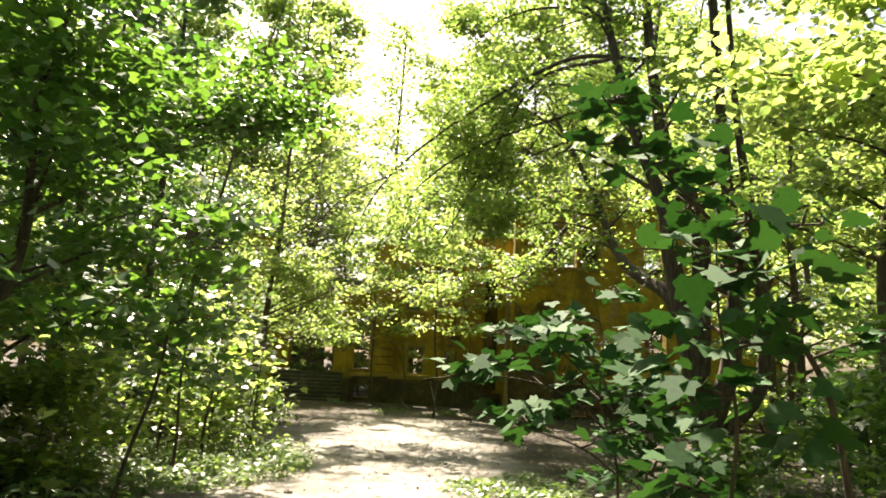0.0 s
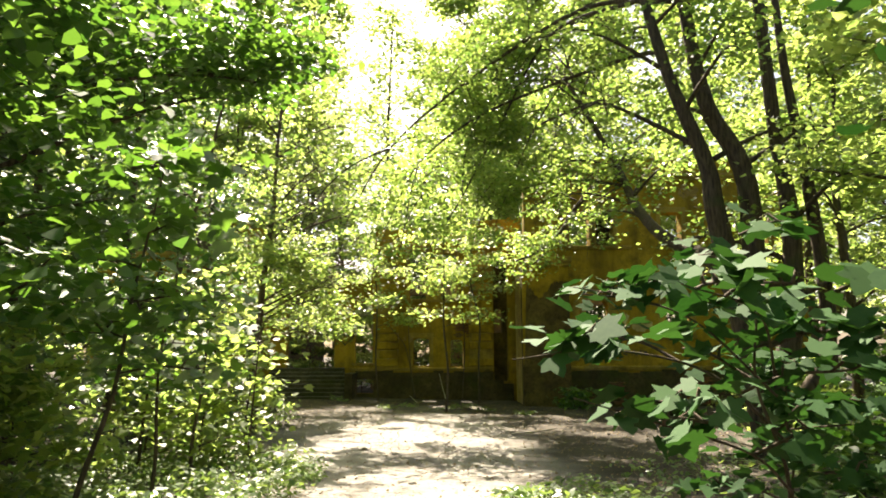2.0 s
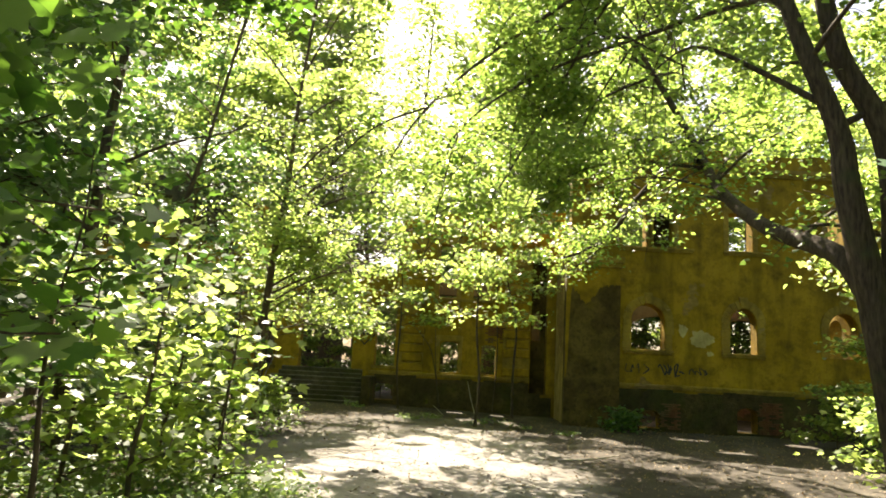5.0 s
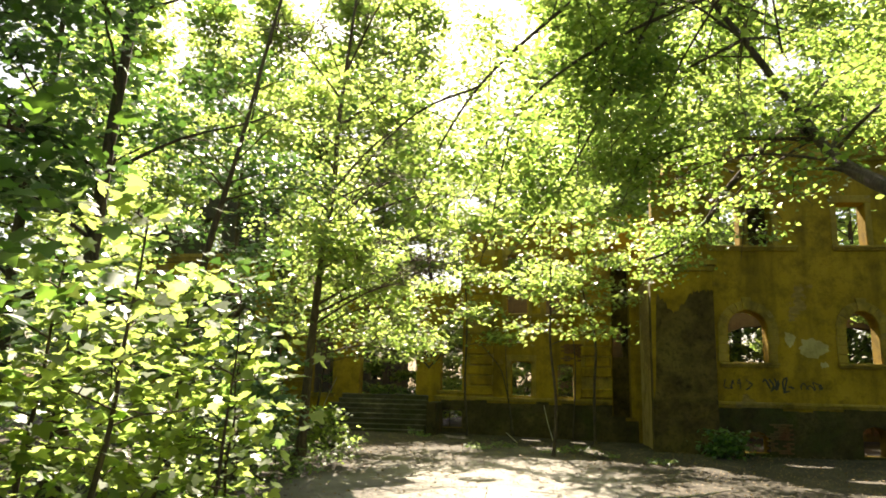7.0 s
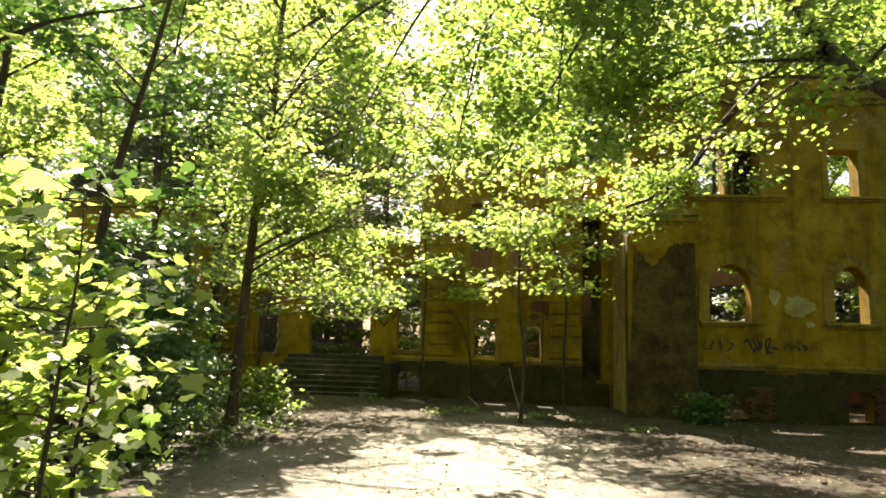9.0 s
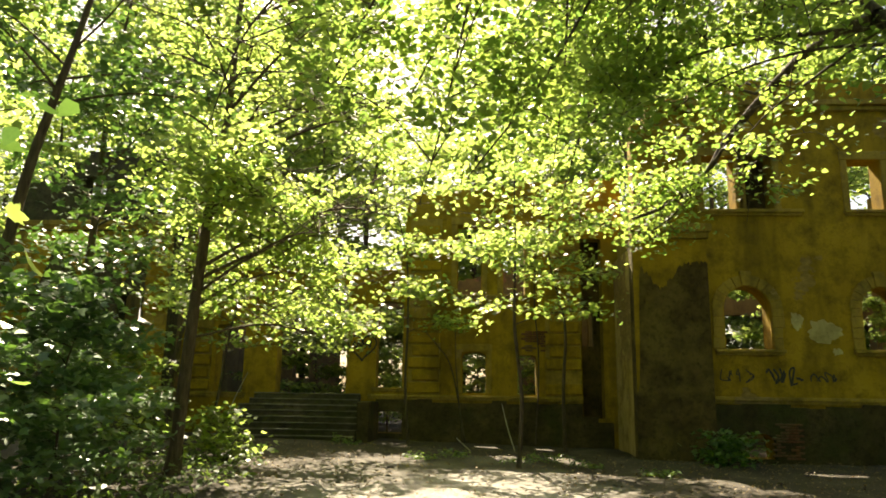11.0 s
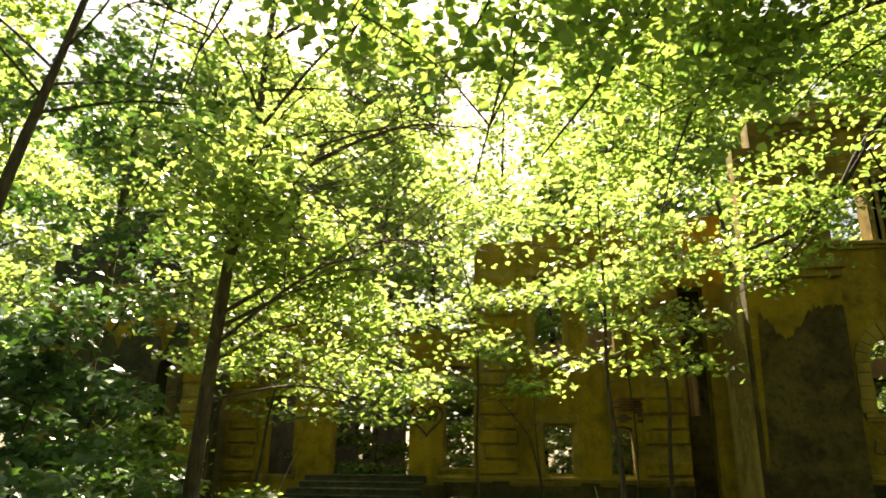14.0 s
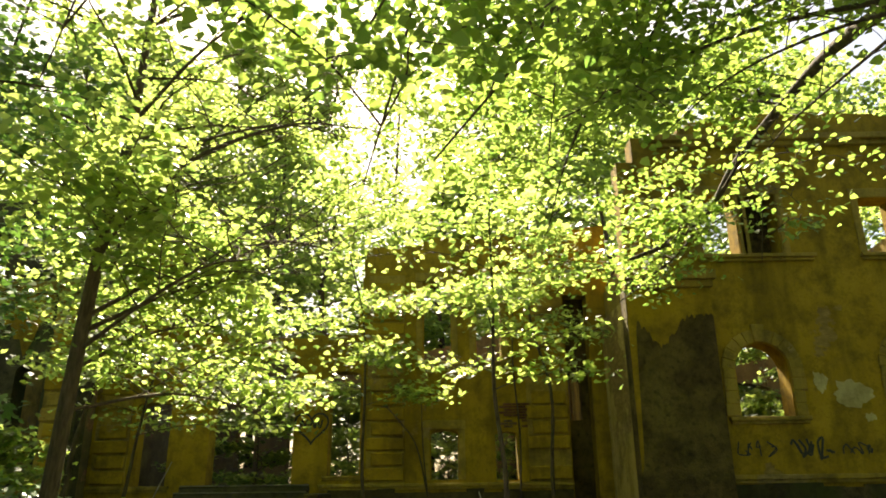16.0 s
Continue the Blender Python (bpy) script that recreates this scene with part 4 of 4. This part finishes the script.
make_tree("young_maple_tree", (-9.2, 24.0), 12, 0.12, "slim leaning maple with a thin crown", 23, 0.5, 2.3, 18, 4800, material=LEAF_COOL_SHADED, bark_mat=BARK_PALE, group="maples before the ruin", size=0.16,
          trunk=[(-9.2, 24, -0.6), (-8.9, 24, 2.0), (-8.6, 24, 4.2), (-8.3, 24, 5.6), (-7.97, 24, 7), (-7.2, 24.1, 11), (-6.2, 24.3, 15)])
N = "thin young maple close to the ruin wall"
make_tree("young_maple_tree", (-0.35, 30.2), 8.5, 0.055, N, 24, 0.4, 2.1, 14, 2900, (0.1, 0), size=0.15, up=0.2)
make_tree("young_maple_tree", (-3.35, 35.0), 9.5, 0.05, N, 25, 0.36, 2.5, 14, 4200, (-0.5, -0.8), size=0.15, up=0.15)
make_tree("young_maple_tree", (1.2, 34.6), 9.5, 0.06, N, 27, 0.5, 2.2, 13, 2800, (-0.4, -0.6), size=0.15, up=0.2)
make_tree("young_maple_tree", (-9.9, 33.4), 10, 0.07, N, 28, 0.4, 2.6, 15, 4600, (0.6, 0), size=0.15, up=0.2)
make_tree("young_maple_tree", (-8.6, 32.6), 6.5, 0.05, "thin young maple close to the entrance stairs", 26, 0.38, 2.4, 12, 2600, (1.2, 0), size=0.15, up=0.1)

# trees along the left of the path
D = "leafy tree at the edge of the path, its leaf colour darkened as shade"
for i, (x, y, h, r, sp, n, cf) in enumerate([(-5.2, 8.0, 8, 0.1, 2.2, 6000, 0.2), (-7.2, 11.2, 10, 0.13, 2.5, 10500, 0.2), (-6.4, 4.0, 9, 0.13, 2.6, 5000, 0.15),
                                             (-10.2, 12.5, 11, 0.16, 3.0, 8000, 0.1), (-14.5, 17, 12, 0.18, 3.4, 8000, 0.1)]):
    reach = [([(-6.9, 11.3, 4.4), (-5.7, 12.2, 5.5), (-4.5, 13.0, 6.0), (-3.6, 13.6, 6.1)], 0.05, 0.012), ([(-6.9, 11.3, 3.8), (-5.8, 13.0, 5.2), (-5.0, 14.6, 6.2), (-4.6, 15.8, 6.6)], 0.05, 0.012)] if i == 1 else ()
    make_tree("leafy_tree", (x, y), h, r, D, 31 + i, cf, sp, 18, n, (0.5, 0.3), extra=reach, material=LEAF_SHADED, group="trees beside the path", shape=FAR_LEAF, size=0.15)
W = "leafy woodland tree with sunlit yellow-green leaves"
# those at the near right and behind the path are unseen, added for shade
for i, (x, y, h, r, sp, n, cf) in enumerate([(-8.6, 15.8, 11, 0.13, 2.6, 6000, 0.2), (-8.3, 18.9, 15, 0.15, 2.6, 8500, 0.22), (-10.8, 20.2, 12, 0.15, 3.0, 7500, 0.12), (-12.8, 25.5, 14, 0.17, 3.2, 10000, 0.14),
                                             (-16.5, 30, 14, 0.18, 3.6, 8000, 0.1), (-20, 24, 14, 0.18, 3.8, 7000, 0.1),
                                             (8.9, 14.0, 13, 0.2, 3.0, 9000, 0.3), (10.5, 21.5, 13, 0.17, 3.0, 8000, 0.2), (13.4, 27.2, 14, 0.18, 3.4, 9000, 0.15), (11.2, 24.4, 14, 0.17, 3.2, 9000, 0.35), (19, 30.5, 15, 0.2, 4.0, 8000, 0.1), (12, 9.5, 12, 0.17, 3.2, 6000, 0.15), (18, 19, 14, 0.2, 4.0, 7000, 0.1), (6.2, 7.0, 11, 0.16, 3.9, 8000, 0.42), (5.4, 0.5, 11, 0.16, 3.9, 7000, 0.4), (8.0, 11.5, 12, 0.16, 3.6, 8000, 0.45), (-5.5, -4, 11, 0.16, 4.0, 5000, 0.2), (3.5, -6, 11, 0.16, 4.0, 5000, 0.2), (-12, 3, 12, 0.17, 4.0, 6000, 0.1)]):
    make_tree("woodland_tree", (x, y), h, r, W if i not in (0, 1, 2) else "leafy woodland tree, shade put into its cool green leaf colour", 51 + i, cf, sp, 18, n, (0.4, 0.2), material=LEAF_COOL_SHADED if i in (0, 1, 2) else LEAF, group="trees round the clearing", shape=FAR_LEAF, size=0.16)
B = "tall woodland tree behind the ruin in full sun"
for i, (x, y, h) in enumerate([(-31, 50, 19), (-24, 48, 19), (-18, 50, 21), (-14, 47.5, 20.5), (-10, 48.5, 19.5), (-7, 47.5, 16), (-2, 47.5, 16.5), (1.5, 49, 19), (5.5, 47.5, 19), (10, 49, 21), (15, 47.5, 20), (21, 49, 20), (28, 47, 18),
                               (24, 40, 17), (-23, 39, 17), (7.5, 53, 22), (-16, 55, 24), (3.0, 54, 20), (-11, 55, 22), (-2.5, 55, 17)]):
    make_tree("woodland_tree", (x, y), h, 0.2, B, 81 + i, 0.2, 4.2, 24, 9500 if abs(x + 4) < 11 else 6500, (0.5, 0), group="trees behind the ruin", shape=SMALL_LEAF, size=0.3, sigma=0.65, wood_twigs=2)

T = "very tall sunlit tree standing far behind the ruin"
for i, (x, y, h) in enumerate([(-46, 74, 37), (-37, 78, 40), (-29, 74, 38), (-21.5, 79, 41), (-14.5, 75, 39), (-6, 81, 39), (2, 78, 40), (9, 75, 39), (17, 79, 40), (25, 75, 38), (34, 78, 38), (43, 74, 35)]):
    make_tree("woodland_tree", (x, y), h * 1.1, 0.36, T, 401 + i, 0.3, 7.6, 34, 10500, (0.5, 0), group="trees behind the ruin", shape=SMALL_LEAF, size=0.55, sigma=1.2, wood_twigs=2)

for i in range(9):
    x = -19 + 4.4 * i
    make_tree("maple_shrub", (x, 46.6 + 0.8 * (i % 2)), 5.5 + (i % 3), 0.05, "tall sunlit shrub behind the ruin", 321 + i, 0.05, 2.4, 14, 1900, (0.2, 0), group="shrubs behind the ruin", shape=FAR_LEAF, size=0.3, sigma=0.55, up=0.3, wood_twigs=2)

for i, x in enumerate((8.6, 10.4, 13.4, 15.4)):
    make_tree("maple_shrub", (x, 46.2 + 0.7 * (i % 2)), 7.4, 0.06, "tall sunlit shrub behind the ruin", 341 + i, 0.06, 2.0, 16, 2600, (0.2, 0), group="shrubs behind the ruin", shape=FAR_LEAF, size=0.22, sigma=0.5, up=0.3, wood_twigs=2)

# ring of unseen trees, added to keep open sky light off the ruin
C = "unseen woodland tree added behind the path to block sky light"
for i, (x, y, h) in enumerate([(-9, -8, 14), (-3, -12, 15), (4, -11, 15), (10, -8, 14), (14, -1, 14), (-15, -2, 14), (-18, 8, 15), (18, 8, 15), (-22, 16, 15), (24, 14, 15), (0, -18, 17), (-12, -17, 17), (12, -17, 17), (24, 27, 16), (-27, 30, 17), (16, 14, 14)]):
    make_tree("woodland_tree", (x, y), h, 0.2, C, 201 + i, 0.1, 4.4, 14, 2600, (0.3, 0.2), group="trees behind the path", shape=FAR_LEAF, size=0.4, sigma=0.75, wood_twigs=1)

# undergrowth
S = "maple undergrowth shrub with sunlit leaves"
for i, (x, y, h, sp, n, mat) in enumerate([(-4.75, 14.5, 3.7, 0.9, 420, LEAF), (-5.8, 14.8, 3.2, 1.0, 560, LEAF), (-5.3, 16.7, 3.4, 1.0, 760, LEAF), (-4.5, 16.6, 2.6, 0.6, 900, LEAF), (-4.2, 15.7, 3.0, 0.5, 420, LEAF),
                                           (-6.9, 17.8, 3.0, 1.5, 1700, LEAF), (-7.5, 21.5, 3.4, 1.7, 2600, LEAF_COOL_SHADED), (-7.5, 23.8, 3.2, 1.5, 2600, LEAF_COOL_SHADED), (-8.8, 26.2, 3.0, 1.7, 3000, LEAF_COOL_SHADED), (-9.6, 22.4, 3.6, 1.7, 2800, LEAF_COOL_SHADED), (-10.2, 30.5, 2.6, 1.6, 2200, LEAF),
                                           (-7.0, 13.2, 3.4, 1.5, 1600, LEAF), (-6.6, 9.0, 2.8, 1.3, 2200, LEAF), (-9.5, 17.5, 3.4, 1.7, 2400, LEAF_COOL_SHADED), (-7.4, 30.0, 1.2, 0.7, 700, LEAF),
                                           (6.0, 8.8, 3.0, 1.5, 2200, LEAF_SHADED), (9.0, 22.6, 2.2, 1.4, 1600, LEAF), (8.4, 10.8, 2.6, 1.5, 2000, LEAF_SHADED), (11.5, 30, 2.2, 1.4, 1600, LEAF), (5.0, 32.4, 0.9, 0.7, 700, LEAF_SHADED), (-4.8, 5.6, 2.2, 1.2, 1600, LEAF), (-5.6, 9.9, 1.9, 1.1, 1500, LEAF), (-8.6, 10.4, 2.6, 1.5, 1800, LEAF_SHADED), (-7.2, 6.6, 2.6, 1.5, 1800, LEAF_SHADED), (-10.5, 14.8, 2.8, 1.7, 1800, LEAF_SHADED),
                                           (7.4, 12.8, 2.2, 1.4, 1500, LEAF_SHADED), (9.6, 16.2, 2.6, 1.6, 1800, LEAF_SHADED), (10.6, 19.2, 2.6, 1.6, 1800, LEAF_SHADED), (12.6, 23.4, 2.6, 1.7, 1800, LEAF_SHADED), (8.6, 20.0, 1.6, 1.1, 1200, LEAF), (14.6, 31.0, 2.6, 1.7, 1600, LEAF), (12.6, 13.6, 3.0, 1.8, 1800, LEAF_SHADED), (16.8, 26.5, 3.0, 1.9, 1800, LEAF_SHADED), (4.6, 5.0, 1.7, 1.0, 1000, LEAF_SHADED), (4.2, 10.6, 1.2, 0.8, 700, LEAF_SHADED)]):
    make_tree("maple_shrub", (x, y), h, 0.038 if i < 3 else 0.028 if h > 2 else 0.015, S if mat is LEAF else "undergrowth shrub, shade put into its dark green leaf colour", 121 + i, 0.12, sp, 11, n, (0.2, 0.1), material=mat, group="undergrowth", size=0.15 if i < 5 else 0.16, sigma=0.3, up=0.25, wood_twigs=2, shape=MAPLE_LEAF if i < 5 else MID_LEAF)

for i, (x, y, h, n) in enumerate([(-7.4, 39.4, 5.2, 2000), (-6.4, 40.2, 5.0, 2200), (-4.6, 39.6, 5.2, 3200), (-1.4, 40.4, 3.4, 1500), (-9.4, 40.0, 4.2, 1400), (9.0, 40.2, 6.4, 4200), (10.6, 41.6, 6.4, 3600), (13.6, 40.6, 6.4, 3800), (5.6, 40.6, 5.0, 2000), (0.7, 40.2, 4.0, 1800)]):
    make_tree("maple_shrub", (x, y), h, 0.03, "young maple growing inside the roofless ruin", 171 + i, 0.1, 1.5, 11, n, (0.1, 0), group="undergrowth in the ruin", size=0.16, sigma=0.3, up=0.25, wood_twigs=2, indoors=True)

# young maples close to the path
make_tree("maple_sapling", (1.7, 6.9), 2.7, 0.02, "maple sapling with large green leaves reaching over the path", 151, 0.45, 0.7, 6, 115, (-0.3, 0), material=LEAF_NEAR_SHADED, size=0.17, sigma=0.16, shape=MAPLE_LEAF, up=0.25, group="saplings beside the path",
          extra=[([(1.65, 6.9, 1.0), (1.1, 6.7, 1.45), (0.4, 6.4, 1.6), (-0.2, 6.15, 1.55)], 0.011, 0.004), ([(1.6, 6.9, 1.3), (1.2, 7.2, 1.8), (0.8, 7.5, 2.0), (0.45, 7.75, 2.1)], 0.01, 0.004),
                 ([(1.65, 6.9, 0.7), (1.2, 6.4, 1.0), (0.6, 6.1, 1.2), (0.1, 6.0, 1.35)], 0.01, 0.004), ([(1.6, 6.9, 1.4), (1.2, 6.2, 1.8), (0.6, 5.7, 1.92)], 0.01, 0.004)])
make_tree("maple_sapling", (2.75, 5.0), 3.6, 0.03, "leaning maple sapling with large leaves beside the path", 152, 0.3, 0.9, 12, 300, material=LEAF_NEAR_SHADED, size=0.17, sigma=0.2, shape=MAPLE_LEAF, up=0.2, group="saplings beside the path",
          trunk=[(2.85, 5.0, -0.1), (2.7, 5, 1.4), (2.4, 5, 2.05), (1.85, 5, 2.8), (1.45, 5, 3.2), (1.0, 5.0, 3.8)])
make_tree("maple_sapling", (1.35, 3.2), 2.6, 0.018, "maple sapling with large green leaves beside the path", 153, 0.3, 0.6, 9, 210, (-0.1, 0.2), material=LEAF_NEAR_SHADED, size=0.16, sigma=0.16, shape=MAPLE_LEAF, up=0.2, group="saplings beside the path")
make_tree("maple_sapling", (2.3, 8.2), 1.9, 0.018, "maple sapling with large green leaves beside the path", 154, 0.2, 0.8, 9, 240, material=LEAF_NEAR_SHADED, size=0.16, sigma=0.2, shape=MAPLE_LEAF, up=0.2, group="saplings beside the path")
make_tree("maple_sapling", (-3.9, 8.6), 3.9, 0.03, "maple sapling leaning towards the path", 155, 0.45, 1.2, 10, 420, (0.9, -0.2), material=LEAF_SHADED, size=0.15, sigma=0.26, shape=MAPLE_LEAF, up=0.1, group="saplings beside the path")
make_tree("maple_sapling", (-4.3, 11.6), 3.6, 0.03, "maple sapling leaning towards the path", 156, 0.4, 0.8, 10, 420, (0.2, 0), material=LEAF_SHADED, size=0.13, sigma=0.26, shape=MAPLE_LEAF, up=0.1, group="saplings beside the path")


# ---- herbs and litter on the ground ----
def scatter(name, label, category, count, region, height, size, material, seed, shape=OVAL_LEAF, spread=0.5, clear=True):
    rng = np.random.default_rng(seed)
    x0, x1, y0, y1 = region
    p = np.stack([rng.uniform(x0, x1, count), rng.uniform(y0, y1, count), np.zeros(count)], 1)
    cx, cy, rx, ry = (x0 + x1) / 2, (y0 + y1) / 2, (x1 - x0) / 2, (y1 - y0) / 2
    edge = ((p[:, 0] - cx) / rx) ** 2 + ((p[:, 1] - cy) / ry) ** 2 + 0.2 * np.sin(p[:, 0] * 5) * np.cos(p[:, 1] * 4)
    p = p[edge < 0.95] if clear else p
    p[:, 2] = ground_z(p[:, 0], p[:, 1]) + 0.03 + height * rng.uniform(0, 1, len(p)) * (0.6 + 0.4 * np.sin(p[:, 0] * 3.1) * np.sin(p[:, 1] * 2.3))
    me = leaves_mesh(name, p, size * rng.uniform(0.6, 1.3, len(p)), material, rng, shape, 0.2, spread)
    tagged(new(name, me), label, category, kind="stuff")


scatter("nettle_patch", "low dense patch of green nettles beside the path", "herbs", 11000, (-7.4, -2.4, 9.2, 18.2), 0.38, 0.11, HERB, 1)
scatter("nettle_patch", "low dense patch of green nettles beside the path", "herbs", 1700, (0.0, 2.3, 10.2, 13.4), 0.22, 0.11, HERB, 2)
scatter("nettle_patch", "low green herbs under the dark trees", "herbs", 5000, (-11, -3.0, 3.0, 13), 0.4, 0.14, HERB, 6)
scatter("nettle_patch", "low green herbs under the trees", "herbs", 3600, (2.2, 11.5, 7.5, 19), 0.25, 0.12, HERB, 3)
scatter("nettle_patch", "low green herbs along the undergrowth", "herbs", 3000, (-9.5, -5.3, 16, 32), 0.35, 0.14, HERB, 4)
scatter("leaf_litter", "dry brown fallen leaves on bare earth", "leaf litter", 11000, (-9, 10, 6, 34), 0.01, 0.055, DRY_LEAF, 5, MID_LEAF, 0.35, False)


def stick(points, r, label):
    pts = [Vector(p) for p in points]
    verts, faces = [], []
    tube_data(verts, faces, [p - pts[0] for p in smooth_path(pts, 4)], r, r * 0.5, 6)
    ob = new("fallen_branch", mesh_from("fallen_branch", verts, faces, DEADWOOD, True))
    ob.location = pts[0]
    tagged(ob, label, "branch", "fallen branches")


G = "bleached dead branch leaning near the ruin wall"
stick([(-0.25, 34.2, -0.55), (-0.45, 34.6, 0.1), (-0.6, 34.9, 0.75)], 0.02, G)
stick([(-1.5, 33.6, -0.52), (-1.9, 33.9, -0.2)], 0.02, G)
stick([(-9.4, 36.2, -0.3), (-9.2, 36.3, 0.6), (-8.8, 36.4, 1.6)], 0.025, G)
stick([(1.4, 22.4, -0.6), (2.2, 22.8, -0.58), (3.0, 23.6, -0.55)], 0.025, "dry fallen branch lying on the earth")
stick([(-1.0, 15.2, -0.42), (-0.6, 15.4, -0.4)], 0.012, "dry fallen branch lying on the earth")

for k, (x, y) in enumerate([(-2.6, 31.0), (-1.9, 31.6), (-0.3, 30.9), (0.4, 31.3), (2.6, 29.4), (1.2, 30.5), (-5.0, 33.6)]):
    scatter("seedling_clump", "small green seedlings in bare earth near the ruin", "herbs", 160, (x - 0.45, x + 0.45, y - 0.3, y + 0.3), 0.3, 0.1, HERB, 20 + k)


# ---- stones on the trodden earth ----
def pebble_mesh(seed):
    rnd = random.Random(seed)
    bm = bmesh.new()
    bmesh.ops.create_icosphere(bm, subdivisions=1, radius=1)
    for v in bm.verts:
        v.co *= rnd.uniform(0.75, 1.15)
        v.co.z *= 0.55
    return bm_mesh("stone", bm, PEBBLE)


stones = [pebble_mesh(s) for s in range(3)]
rnd = random.Random(77)
for i in range(46):
    x, y = rnd.uniform(-4, 7), rnd.uniform(10, 33)
    ob = new("stone", stones[i % 3])
    s = rnd.uniform(0.025, 0.08)
    ob.location, ob.scale, ob.rotation_euler = (x, y, float(ground_z(x, y)) + s * 0.15), (s, s * rnd.uniform(0.7, 1.2), s), (0, 0, rnd.uniform(0, 6))
    tagged(ob, "small grey stone lying on bare earth", "stone", "stones on the ground")
